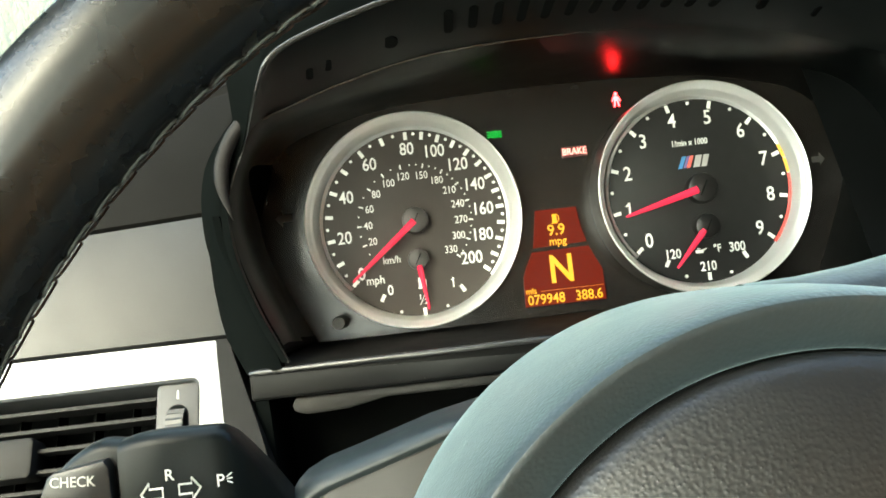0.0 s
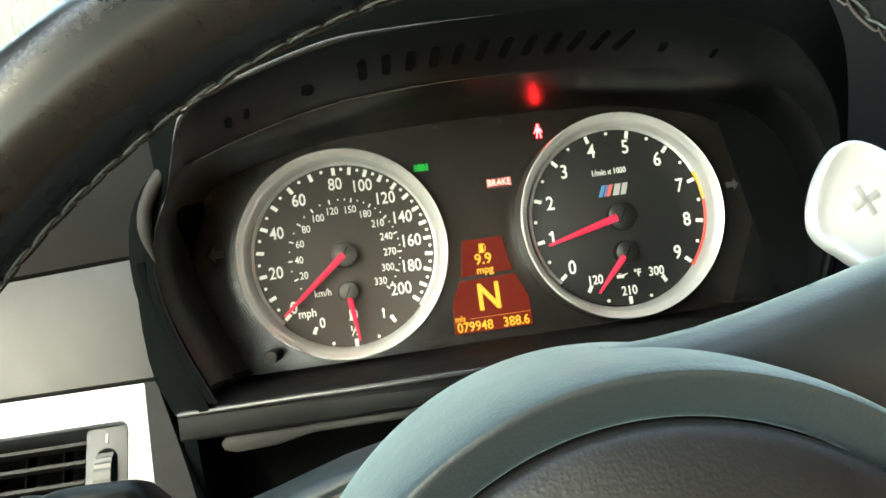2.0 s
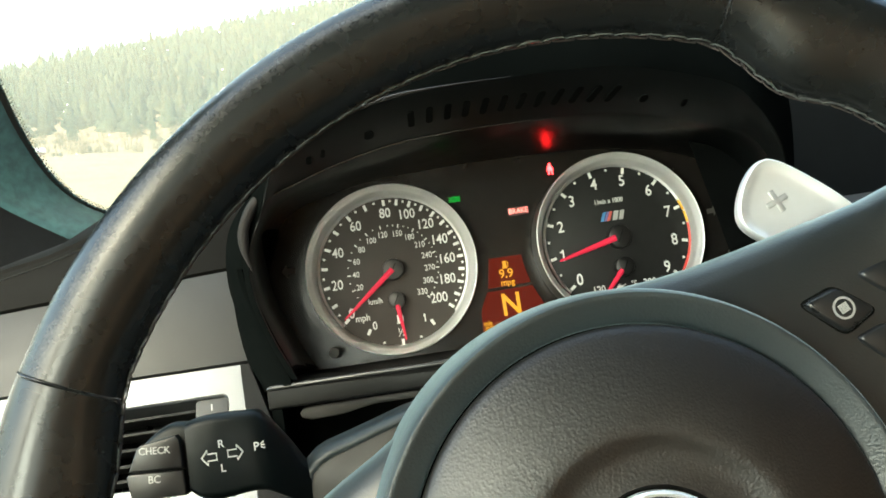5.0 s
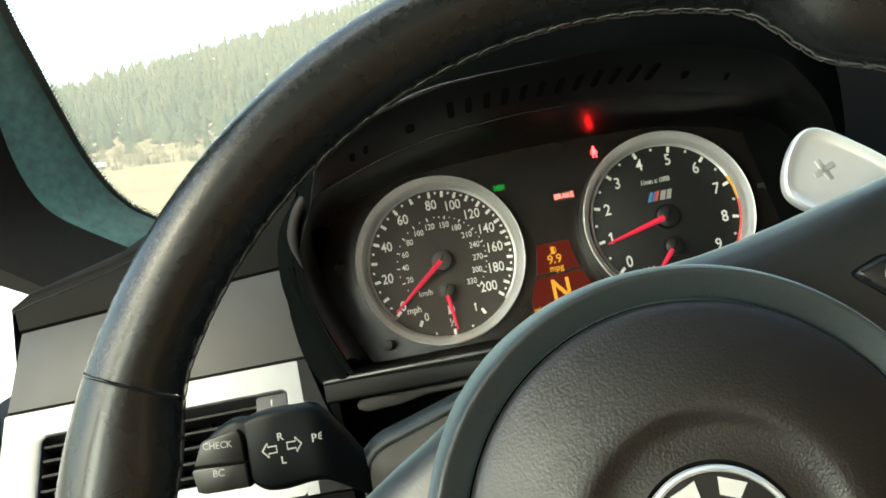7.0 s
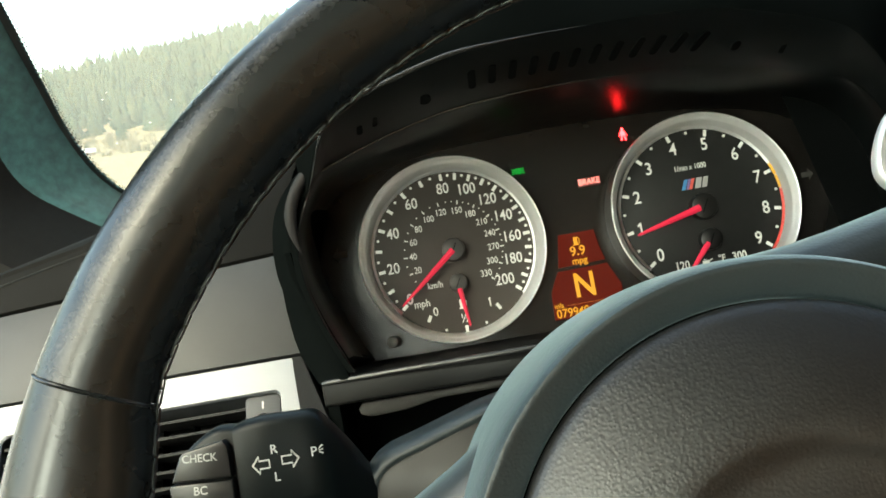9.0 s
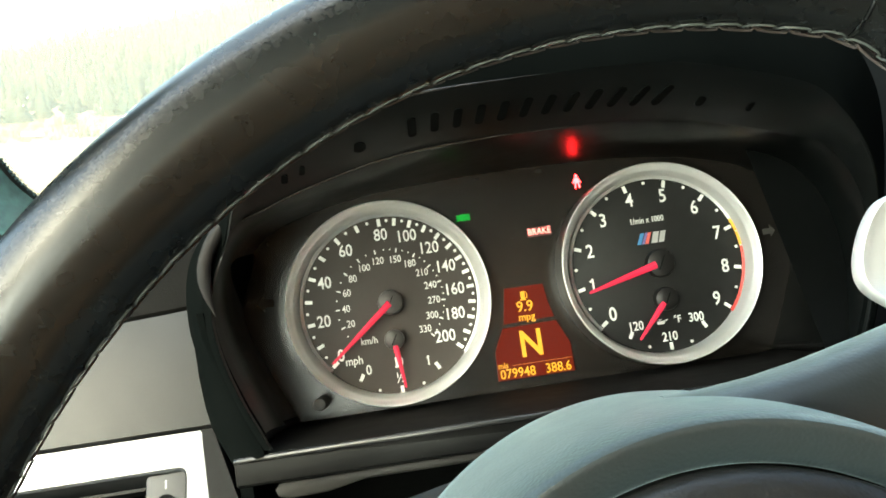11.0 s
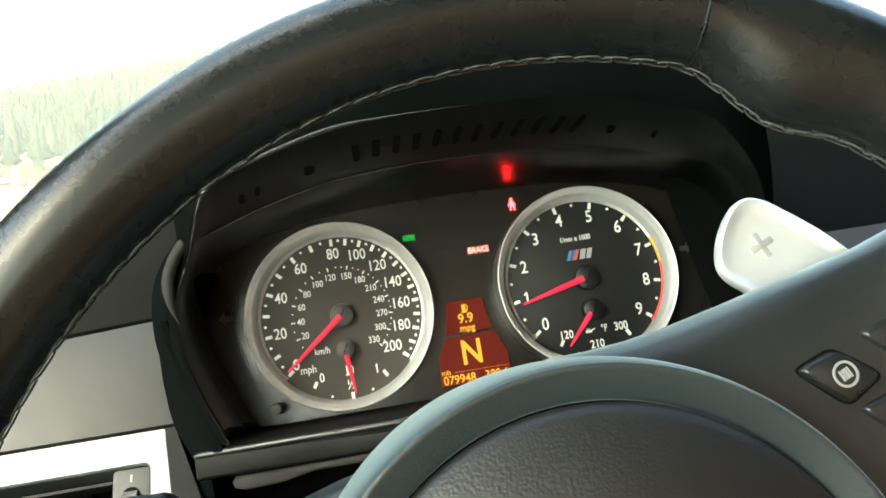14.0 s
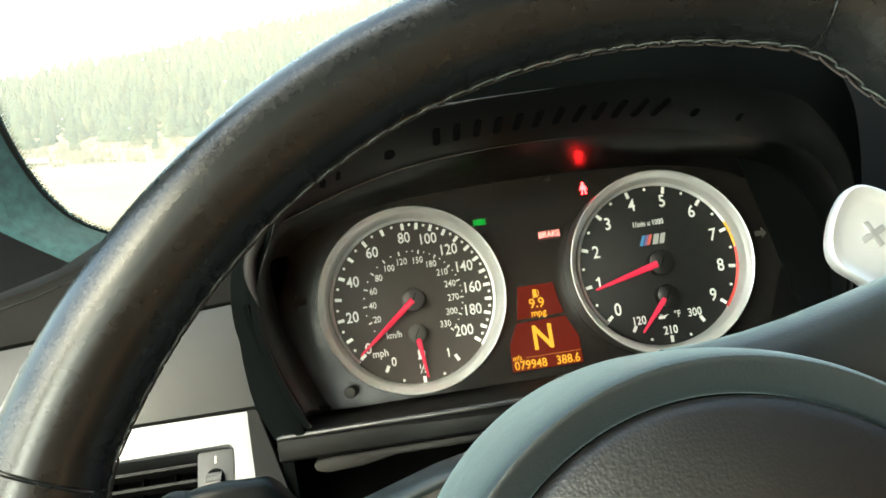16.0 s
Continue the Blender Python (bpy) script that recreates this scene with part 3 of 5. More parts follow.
for shell, keep_low in ((lining, False), (sill, True)):
    bmesh.ops.delete(shell, geom=[f for f in shell.faces if (f.calc_center_median().z < -0.047) != keep_low], context="FACES")
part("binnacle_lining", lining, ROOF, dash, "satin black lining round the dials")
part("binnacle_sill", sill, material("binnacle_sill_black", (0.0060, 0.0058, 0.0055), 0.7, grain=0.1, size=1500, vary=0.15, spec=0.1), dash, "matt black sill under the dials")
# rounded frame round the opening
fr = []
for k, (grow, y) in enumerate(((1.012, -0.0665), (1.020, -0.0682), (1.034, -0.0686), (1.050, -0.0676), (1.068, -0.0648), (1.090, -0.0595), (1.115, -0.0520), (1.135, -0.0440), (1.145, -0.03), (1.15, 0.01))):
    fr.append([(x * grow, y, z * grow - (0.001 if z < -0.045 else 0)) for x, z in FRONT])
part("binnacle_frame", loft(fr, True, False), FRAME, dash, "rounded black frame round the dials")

# hood over the dials, lofted from one side to the other
hood_rings = []
LIP = [(0.0, 0.0728), (0.035, 0.0723), (0.0594, 0.0700), (0.0915, 0.0610), (0.1086, 0.0535), (0.1165, 0.0440), (0.1225, 0.0360), (0.1310, 0.0225), (0.1362, 0.0060), (0.1352, -0.0120), (0.1296, -0.0310), (0.1232, -0.0460), (0.1200, -0.0530)]
INN = [(0.0, 0.0600), (0.035, 0.0592), (0.0630, 0.0563), (0.0915, 0.0495), (0.1110, 0.0430), (0.1215, 0.0390), (0.1285, 0.0320), (0.1335, 0.0210), (0.1362, 0.0055), (0.1345, -0.0120), (0.1289, -0.0310), (0.1225, -0.0460), (0.1192, -0.0530)]


def along(table, n=10):
    left = [(-x, z) for x, z in reversed(table)]
    pts = left + table[1:]
    p = [pts[0]] + pts + [pts[-1]]
    out = []
    for i in range(1, len(p) - 2):
        a, b, c, d = (Vector(p[k]) for k in (i - 1, i, i + 1, i + 2))
        for k in range(n):
            t = k / n
            out.append(0.5 * (2 * b + (c - a) * t + (2 * a - 5 * b + 4 * c - d) * t * t + (3 * b - a - 3 * c + d) * t ** 3))
    return out + [Vector(pts[-1])]


for (lx, lz), (ix, iz) in zip(along(LIP), along(INN)):
    e = max(0.0, min(1.0, (0.124 - abs(lx)) / 0.02))
    k = max(0.0, min(1.0, (lz - 0.024) / 0.027 if lx < 0 else (lz + 0.012) / 0.060))
    k = k * k * (3 - 2 * k)
    up = (0.0728 - lz) * 0.35 * k
    g = k * (1.0 if abs(lx) < 0.06 else 0.35 + 0.65 * max(0.0, (0.12 - abs(lx)) / 0.06))
    ring = [(ix, -0.0690, iz - 0.0004), (ix * 0.6 + lx * 0.4, -0.0745, iz + 0.0012 * k), (ix * 0.3 + lx * 0.7, -0.088, iz * 0.35 + lz * 0.65 - 0.001 * k), (lx, -0.0985, lz - 0.0006), (lx, -0.1002, lz + 0.0006), (lx * 1.004, -0.1006, lz + k * (0.0022 + 0.001 * e)),
            (lx * (1.006 + 0.004 * k), -0.0998, lz + k * (0.006 + 0.003 * e)), (lx * (1.01 + 0.04 * k), -0.098, lz + 0.009 * k + g * (0.007 + 0.006 * e) + 0.5 * up), (lx * (1.02 + 0.10 * k), -0.092, lz + 0.010 * k + g * (0.020 + 0.006 * e) + up), (lx * (1.03 + 0.09 * k), -0.06, lz + 0.012 * k + g * 0.024 + up), (lx * (1.03 + 0.09 * k), 0.1, lz + 0.012 * k + g * 0.024 + up)]
    hood_rings.append([(x, y if y > -0.0695 else -0.0695 + (y + 0.0695) * (0.06 + 0.94 * k), z) for x, y, z in ring])
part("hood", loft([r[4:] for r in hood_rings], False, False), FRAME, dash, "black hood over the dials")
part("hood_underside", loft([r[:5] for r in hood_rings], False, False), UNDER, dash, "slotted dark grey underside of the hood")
# Tubes end where the highlight fades: glints of hood and roof put into shape.
part("hood_lip", tube([r[4] for r in hood_rings[66:122]], [0.0011 * min(1.0, 0.1 + i / 14, 0.05 + (55 - i) / 22) for i in range(56)], 10), LIPSKIN, dash, "thin satin tube put in for the glint on the hood lip")
part("roof_edge", tube([Vector(r[0]) + Vector((0, -0.0006, -0.0004)) for r in hood_rings[72:128]], [0.0005 * min(1.0, 0.1 + (55 - i) / 22) for i in range(56)], 6), LIPSKIN, dash, "thin tube put in for the glint where hood and lining meet")


def hood_point(x, f):
    """A place on the slotted underside of the hood, f from its inner edge to its lip."""
    def level(table):
        for (x0, z0), (x1, z1) in zip(table, table[1:]):
            if abs(x) <= x1:
                return z0 + (z1 - z0) * (abs(x) - x0) / (x1 - x0)
        return table[-1][1]
    li, ii = level(LIP), level(INN)
    return Vector((x, -0.0745 - 0.024 * f, ii + 0.0012 + (li - ii - 0.0018) * f))


# A flush dark capsule: the shade inside a slot, not a cut hole.
def slot(x, f0, f1, w, lean):
    a, b = hood_point(x - lean / 2, f0), hood_point(x + lean / 2, f1)
    n = Vector((0, -0.45, -0.9)).normalized()
    d, rings = (b - a), []
    s = d.cross(n).normalized()
    outline = []
    L = d.length / 2
    for k in range(12):
        t = 2 * math.pi * k / 12
        outline.append((a + b) / 2 + s * w * math.cos(t) + d.normalized() * (L - w) * (1 if math.sin(t) > 0 else -1) + d.normalized() * w * math.sin(t))
    return loft([[p + n * 0.00025 for p in outline], [p - n * 0.004 for p in outline]])


for i in range(12):
    part("vent_slot", slot(-0.0470 + 0.0092 * i, 0.20, 0.62, 0.0018, 0.0004 + 0.0005 * i), DARK, dash)
for x, w in ((-0.0690, 0.003), (-0.0925, 0.0015), (-0.0995, 0.0015), (0.0700, 0.002), (0.090, 0.0015)):
    part("vent_slot", slot(x, 0.20, 0.42, w, 0.001), DARK, dash)

bead = glide(((0.1228, -0.0745, 0.0412), (0.1298, -0.0742, 0.0345), (0.1348, -0.0738, 0.0266), (0.1368, -0.0735, 0.0200), (0.1370, -0.0730, 0.0130), (0.1362, -0.0720, 0.0075), (0.1350, -0.0700, 0.0020)), 5)
part("frame_bead", tube([(-p.x, p.y, p.z) for p in bead], [0.0028 * min(1.0, 0.55 + i / 6, (len(bead) - i) / 14) for i in range(len(bead))], 10), BEAD, dash, "rounded satin bead of the frame")
# Thin tapered tube that puts the frame's inner highlight into shape.
bead = glide(((0.1338, -0.048, 0.0280), (0.1352, -0.048, 0.0235), (0.1366, -0.048, 0.0190), (0.1369, -0.048, 0.0145), (0.1362, -0.048, 0.0090)), 5)
part("frame_bead", tube([(-p.x, p.y, p.z) for p in bead], [0.0011 * min(1.0, 0.15 + i / 8, (len(bead) - i) / 9) for i in range(len(bead))], 8), LIPSKIN, dash, "thin tube put in for an inner highlight of the frame")
cheek = []
for (lx, lz), (rx, rz) in (((-0.1524, 0.004), (-0.1400, 0.004)), ((-0.1512, -0.006), (-0.1388, -0.006)), ((-0.1490, -0.0215), (-0.1340, -0.020)), ((-0.1464, -0.034), (-0.1282, -0.036)), ((-0.1438, -0.0425), (-0.1244, -0.048)), ((-0.1365, -0.0560), (-0.1222, -0.0556))):
    ly = -0.0618 + 0.4 * (lz + 0.0426)
    cheek.append([(lx, ly + 0.02, lz), (lx, ly, lz), (lx * 0.7 + rx * 0.3, ly * 0.55 - 0.0712 * 0.45, lz * 0.7 + rz * 0.3), (lx * 0.2 + rx * 0.8, -0.0712, lz * 0.2 + rz * 0.8), (rx, -0.0706, rz), (rx, -0.064, rz)])
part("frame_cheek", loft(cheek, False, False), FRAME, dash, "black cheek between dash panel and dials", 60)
part("binnacle_back", plate([(-0.21, -0.30), (0.21, -0.30), (0.21, 0.10), (0.12, 0.12), (-0.12, 0.12), (-0.17, 0.06), (-0.21, 0.03)], 0.0150, 0.03), DARK, dash, "dark housing behind the dials")
# ledge and strip under the dials
part("strip_edge", tube([(-0.1345, -0.0680, -0.0562), (-0.1325, -0.0694, -0.0558), (0.0, -0.0694, -0.0558), (0.1325, -0.0694, -0.0558), (0.1345, -0.0680, -0.0562)], 0.0014, 10), LIPSKIN, dash, "thin satin edge over the strip")
part("lower_strip", plate(rounded(-0.1355, -0.0665, 0.1355, -0.0556, 0.0012), -0.0690, -0.050, 0.0012), material("strip_black", (0.004, 0.004, 0.004), 0.4, vary=0.1, spec=0.12), dash, "glossy black strip under the dials")
part("tray_lip", plate([(-0.1215, -0.0700), (-0.1195, -0.0674), (-0.02, -0.0674), (0.118, -0.0674), (0.1195, -0.0700), (0.118, -0.0730), (0.1, -0.0712), (-0.085, -0.0708), (-0.1, -0.0735), (-0.116, -0.0740), (-0.1205, -0.0725)], -0.0640, -0.045, 0.0008), material("tray_grey", (0.013, 0.012, 0.011), 0.6, grain=0.1, size=1500), dash, "grey lip of the opening under the dials")
part("opening", plate([(-0.16, -0.30), (0.16, -0.30), (0.16, -0.066), (-0.16, -0.066)], -0.030, -0.026), DARK, dash, "dark opening above the column")
part("knee_panel", plate([(-0.124, -0.32), (-0.118, -0.32), (-0.1290, -0.066), (-0.1345, -0.066)], -0.0680, -0.025, 0.001), FRAME, dash, "black side of the opening")

SLOPE = 0.4


def on_face(x, z, out=0.0):
    """A place on the sloping dash face beside the dials."""
    return Vector((x, -0.060 + SLOPE * (z + 0.0426), z)) + Vector((0, -0.928, 0.371)) * out


def face_plate(outline, out, thick, bevel=0.0008):
    bm = bmesh.new()
    f = bm.faces.new([bm.verts.new(on_face(x, z, out)) for x, z in outline])
    front = set(f.verts)
    got = bmesh.ops.extrude_face_region(bm, geom=[f])
    back = [v for v in got["geom"] if isinstance(v, bmesh.types.BMVert)]
    bmesh.ops.translate(bm, verts=back, vec=Vector((0, 0.928, -0.371)) * thick)
    if bevel:
        es = [e for e in bm.edges if all(v in front for v in e.verts)]
        bmesh.ops.bevel(bm, geom=es, offset=bevel, segments=2, affect="EDGES", profile=0.5)
    return bm


part("face_panel", face_plate([(-0.3015, -0.0408), (-0.1440, -0.0408), (-0.1518, 0.0086), (-0.2980, 0.0008)], 0.0, 0.02, 0.0010), GREY, dash, "smooth mid grey dash panel")
part("upper_panel", face_plate([(-0.3000, 0.0018), (-0.1519, 0.0095), (-0.1490, 0.030), (-0.135, 0.068), (-0.165, 0.060), (-0.200, 0.0485), (-0.2500, 0.0305), (-0.2960, 0.0212), (-0.3035, 0.0172), (-0.3045, 0.0150)], 0.0005, 0.02, 0.0025), DASHSKIN, dash, "dark grained upper dash panel")
part("pad_seam", tube([on_face(x, z, 0.0006) for x, z in ((-0.3035, 0.0130), (-0.295, 0.0155), (-0.25, 0.0258), (-0.20, 0.0430), (-0.165, 0.0535))], 0.0005, 6), PIANO, dash, "stitched seam along the dash edge")
# top of the dash, out to the windscreen
top = []
for x, z in ((-0.306, 0.006), (-0.3045, 0.0155), (-0.296, 0.0219), (-0.25, 0.0310), (-0.20, 0.0490), (-0.165, 0.060), (-0.14, 0.070), (-0.06, 0.098), (0.0, 0.116), (0.06, 0.127), (0.10, 0.132), (0.13, 0.1325), (0.1476, 0.130), (0.166, 0.1235), (0.1825, 0.1150), (0.196, 0.107), (0.209, 0.0983), (0.2195, 0.0895), (0.227, 0.0842), (0.2338, 0.0808), (0.241, 0.0810), (0.2475, 0.0830), (0.27, 0.087), (0.3, 0.092), (0.75, 0.07), (1.05, 0.05)):
    y0 = -0.060 + SLOPE * (z + 0.0426)
    lift = 0.022 * max(0.0, min(1.0, (x + 0.27) / 0.08, (0.1 - x) / 0.1))
    top.append([(x, y0 - 0.001, z - 0.004), (x, y0 - 0.001, z), (x, y0 + 0.004, z + 0.002 + 0.2 * lift), (x, y0 + 0.06, z + 0.016 + lift), (x, 0.25, z * 0.5 + 0.075 + lift), (x, 0.45, z * 0.3 + 0.125), (x, 0.46, 0.05)])
top[0] = [(x - 0.0012, y, z - 0.03) for x, y, z in top[1]]
pad = part("top_pad", loft(top, False, False), [DASHSKIN, DASHSHADE], dash, "dark grained top of the dash with a raised edge")
# past the left side, the top takes the shaded copy of the skin
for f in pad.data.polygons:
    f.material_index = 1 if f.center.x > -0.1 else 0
part("right_face", loft([[(x, -0.0605 + SLOPE * (zt + 0.0426), zt)] + [(x, y, z) for y, z in ((-0.045, 0.0), (-0.07, -0.06), (-0.09, -0.13), (-0.06, -0.32))] for x, zt in ((0.110, 0.1310), (0.13, 0.1315), (0.1476, 0.1290), (0.166, 0.1225), (0.1825, 0.1140), (0.196, 0.106), (0.209, 0.0973), (0.2195, 0.0885), (0.227, 0.0832), (0.2338, 0.0798), (0.241, 0.0800), (0.2475, 0.0820), (0.27, 0.086), (0.30, 0.0910), (0.75, 0.0690), (1.05, 0.0490))], False, False), DASHSHADE, dash, "dash face beside the dials, coloured dark for shade")
part("right_trim", loft([[(x, y, z) for y, z in ((-0.048, 0.0), (-0.053, -0.012), (-0.072, -0.055), (-0.075, -0.0615))] for x in (0.152, 0.30, 0.75, 1.05)], False, False), material("trim_shaded", (0.02, 0.02, 0.02), 0.5, grain=0.1, size=1500), dash, "trim beside the dials, coloured dark for shade")
part("lower_panel", plate([(-0.31, -0.42), (-0.1225, -0.42), (-0.1255, -0.106), (-0.305, -0.106)], -0.0850, -0.04, 0.004), DASHSKIN, dash, "dark lower dash panel")

# ---- silver trim with the side air vent ----
SLAT = material("slat_black", (0.006, 0.006, 0.006), 0.6, vary=0.1, spec=0.2)
vent = thing("air_vent", DASH, "silver framed side air vent with black slats", "air vent")
VX0, VX1, VZ0, VZ1 = -0.2810, -0.1545, -0.0925, -0.0562


def frame_plate(outer, inner, out, thick):
    bm = bmesh.new()
    rings = [[on_face(x, z, out - thick) for x, z in outer], [on_face(x, z, out - 0.0012) for x, z in outer], [on_face(x * 0.997 + inner[i][0] * 0.003, z * 0.97 + inner[i][1] * 0.03, out) for i, (x, z) in enumerate(outer)],
             [on_face(x * 0.06 + inner[i][0] * 0.94, z * 0.06 + inner[i][1] * 0.94, out) for i, (x, z) in enumerate(outer)], [on_face(x, z, out - 0.001) for x, z in inner], [on_face(x, z, out - 0.030) for x, z in inner]]
    return loft(rings, True, False, bm)


inner = rounded(VX0, VZ0, VX1, VZ1, 0.0035, 5)
outer = rounded(-0.3015, -0.1060, -0.1480, -0.0424, 0.0015, 5)
part("frame", frame_plate(outer, inner, 0.0015, 0.01), TRIM, vent, "bright brushed aluminium frame")
side = loft([[on_face(-0.1484, -0.0424, 0.0012), on_face(-0.1440, -0.0424, 0.0002), on_face(-0.1438, -0.0424, -0.012)],
             [on_face(-0.1455, -0.0745, 0.0012), on_face(-0.1330, -0.0745, -0.0002), on_face(-0.1320, -0.0745, -0.012)],
             [on_face(-0.1430, -0.1060, 0.0012), on_face(-0.1240, -0.1060, -0.0006), on_face(-0.1230, -0.1060, -0.012)]], False, False)
part("side_bevel", side, SLAT, vent, "black bevelled side of the trim")
part("trim_corner", loft([[on_face(-0.1484, -0.0424, 0.0014), on_face(-0.1479, -0.1060, 0.0014)], [on_face(-0.1484, -0.0424, 0.0014), on_face(-0.1418, -0.1060, 0.0014)]], False, False), TRIM, vent)
part("back", face_plate([(VX0 - 0.002, VZ0 - 0.002), (VX1 + 0.002, VZ0 - 0.002), (VX1 + 0.002, VZ1 + 0.002), (VX0 - 0.002, VZ1 + 0.002)], -0.026, 0.004, 0), DARK, vent, "dark vent back")
for i, z in enumerate((-0.0610, -0.0675, -0.0745, -0.0815, -0.0880)):
    slat = bmesh.new()
    a, c = -0.2805, -0.1712
    prof = [(-0.001, 0.0007), (-0.006, 0.0016), (-0.020, 0.0034), (-0.020, 0.0020), (-0.006, -0.0006), (-0.001, -0.0005)]
    loft([[on_face(x, z + dz, o) for o, dz in prof] for x in (a, c)], True, True, slat)
    part("slat", slat, SLAT, vent, "black slat")
for i in range(7):
    x = -0.272 + 0.0145 * i
    part("vane", face_plate([(x, VZ0 + 0.002), (x + 0.0007, VZ0 + 0.002), (x + 0.0007, VZ1 - 0.002), (x, VZ1 - 0.002)], -0.014, 0.008, 0), DARK, vent)
part("slider", face_plate(rounded(-0.240, -0.0835, -0.214, -0.0700, 0.002, 3), 0.003, 0.01, 0.001), SLAT, vent, "black vent slider")
ctrl = part("control_plate", face_plate(rounded(-0.1709, VZ0, -0.1549, VZ1 - 0.0002, 0.0018, 4), -0.0005, 0.012, 0.0006), material("control_grey", (0.028, 0.028, 0.028), 0.5, grain=0.1, size=1800), vent, "dark grey control plate")
part("control_mark", face_plate([(-0.1633, -0.0620), (-0.1626, -0.0620), (-0.1626, -0.0590), (-0.1633, -0.0590)], -0.0002, 0.0004, 0), KEYPRINT, ctrl)
part("wheel_well", face_plate(rounded(-0.1672, -0.0840, -0.1588, -0.0640, 0.004, 5), -0.0002, 0.0006, 0), DARK, ctrl)
tw = []
for k in range(25):
    a = radians(-90 + 180 * k / 24)
    r = 0.0098 + (0.0003 if k % 2 else -0.0002)
    tw.append([on_face(x, -0.0740 + r * math.sin(a), -0.004 + r * 0.8 * math.cos(a)) for x in (-0.1662, -0.1655, -0.1606, -0.1599)])
part("thumbwheel", loft(tw, False, False), HUBGREY, ctrl, "ribbed thumbwheel", 20)

# ---- steering column and indicator stalk ----
column = thing("steering_column", DASH, "dark grey plastic steering column shroud behind the wheel", "steering column")
COL = [(-0.1120, -0.135), (-0.1116, -0.0892), (-0.1100, -0.0836), (-0.1066, -0.0806), (-0.1020, -0.0784), (-0.0915, -0.0755), (-0.0804, -0.0722), (-0.0695, -0.0690), (-0.0542, -0.0659), (-0.03, -0.0640), (0.0, -0.0632)]
col = COL + [(-x, z) for x, z in reversed(COL[:-1])]
rings = []
for y, k, dz in ((-0.03, 0.95, -0.018), (-0.09, 0.975, -0.007), (-0.122, 0.995, -0.0008), (-0.130, 1.0, 0.0), (-0.140, 0.999, -0.0003), (-0.1455, 0.994, -0.0009), (-0.1478, 0.988, -0.0017), (-0.1490, 0.981, -0.0028), (-0.1494, 0.974, -0.0038), (-0.1487, 0.968, -0.0046)):
    rings.append([(x * k, y, z + dz) for x, z in col])
shroud = part("shroud", loft(rings, True, True), material("shroud_vinyl", (0.020, 0.026, 0.028), 0.42, grain=0.12, size=1100, vary=0.15), column, "dark grey shroud with a rounded front edge", 62)
part("shroud_face", plate([(x * 0.966, z - 0.0050) for x, z in col], -0.1490, -0.147, 0.0006), material("shroud_gloss", (0.016, 0.0125, 0.010), 0.4, grain=0.04, size=900, vary=0.2, stain=20, spec=0.3), shroud, "glossy dark brown front face of the shroud")

stalk = thing("indicator_stalk", DASH, "black indicator stalk with white printed arrows and a check key", "stalk")
def stalk_section(x, z0, z1, y, deep):
    zc, h = (z0 + z1) / 2, (z1 - z0) / 2
    front = [(0.0055, 1.0), (0.0036, 0.985), (0.0022, 0.96), (0.0011, 0.92), (0.0004, 0.86), (0.0, 0.78), (0.0, 0.0)]
    prof = front + [(dy, -f) for dy, f in reversed(front[:-1])] + [(deep, -0.85), (deep + 0.002, 0.0), (deep, 0.85)]
    return [(x, y + dy, zc + h * f) for dy, f in prof]


st = [stalk_section(*r, 0.013) for r in glide(((-0.1480, -0.0868, -0.0612, -0.1660), (-0.1440, -0.0895, -0.0601, -0.1665), (-0.1371, -0.0904, -0.0595, -0.1668), (-0.1270, -0.0896, -0.0599, -0.1662), (-0.1215, -0.0902, -0.0607, -0.1650), (-0.1178, -0.0925, -0.0655, -0.1625), (-0.1130, -0.0965, -0.0745, -0.1570), (-0.1080, -0.1010, -0.0850, -0.150), (-0.100, -0.106, -0.095, -0.138)))]
STALKBLACK = material("stalk_black", (0.0028, 0.0046, 0.005), 0.4, grain=0.1, size=1500, vary=0.15, spec=0.18)
STALKPRINT = material("stalk_print", (0.55, 0.55, 0.52), 0.6)
part("stalk_body", loft(st), STALKBLACK, stalk, "black tapered stalk", 50)
cap = [stalk_section(*r, 0.012) for r in glide(((-0.1478, -0.0868, -0.0612, -0.1632), (-0.1530, -0.0862, -0.0606, -0.1632), (-0.1580, -0.0858, -0.0621, -0.1630), (-0.1630, -0.0855, -0.0652, -0.1628), (-0.1668, -0.0850, -0.0690, -0.1626)))]
part("stalk_end", loft(cap), STALKBLACK, stalk, "black end of the stalk", 50)
SYF = -0.1668
for key, o in (("CHECK", [(-0.1496, -0.0768), (-0.1500, -0.0668), (-0.1512, -0.0650), (-0.1640, -0.0668), (-0.1655, -0.0680), (-0.1690, -0.0758)]), ("BC", [(-0.1494, -0.0866), (-0.1496, -0.0775), (-0.1690, -0.0765), (-0.1700, -0.0775), (-0.1690, -0.0850), (-0.1660, -0.0862)])):
    k = part("stalk_key", plate(o, SYF - 0.0004, -0.158, 0.0007), PLASTIC, stalk, "black push key with white letters")
    cx = -0.1597 if key == "CHECK" else -0.1607
    lettering("key_letters", key, 0.0036 if key == "CHECK" else 0.0038, KEYPRINT, k, print_at(cx + 0.0007, SYF - 0.0006, -0.0694 if key == "CHECK" else -0.0795) @ Matrix.Rotation(radians(-4), 4, "Z"), 0.008, 0.95)


def outline_arrow(cx, cz, s, sign):
    a = arrow(cx, cz, s, sign)
    return strip([(x, SYF - 0.0002, z) for x, z in a + a[:2]], 0.00055, 0.0001)


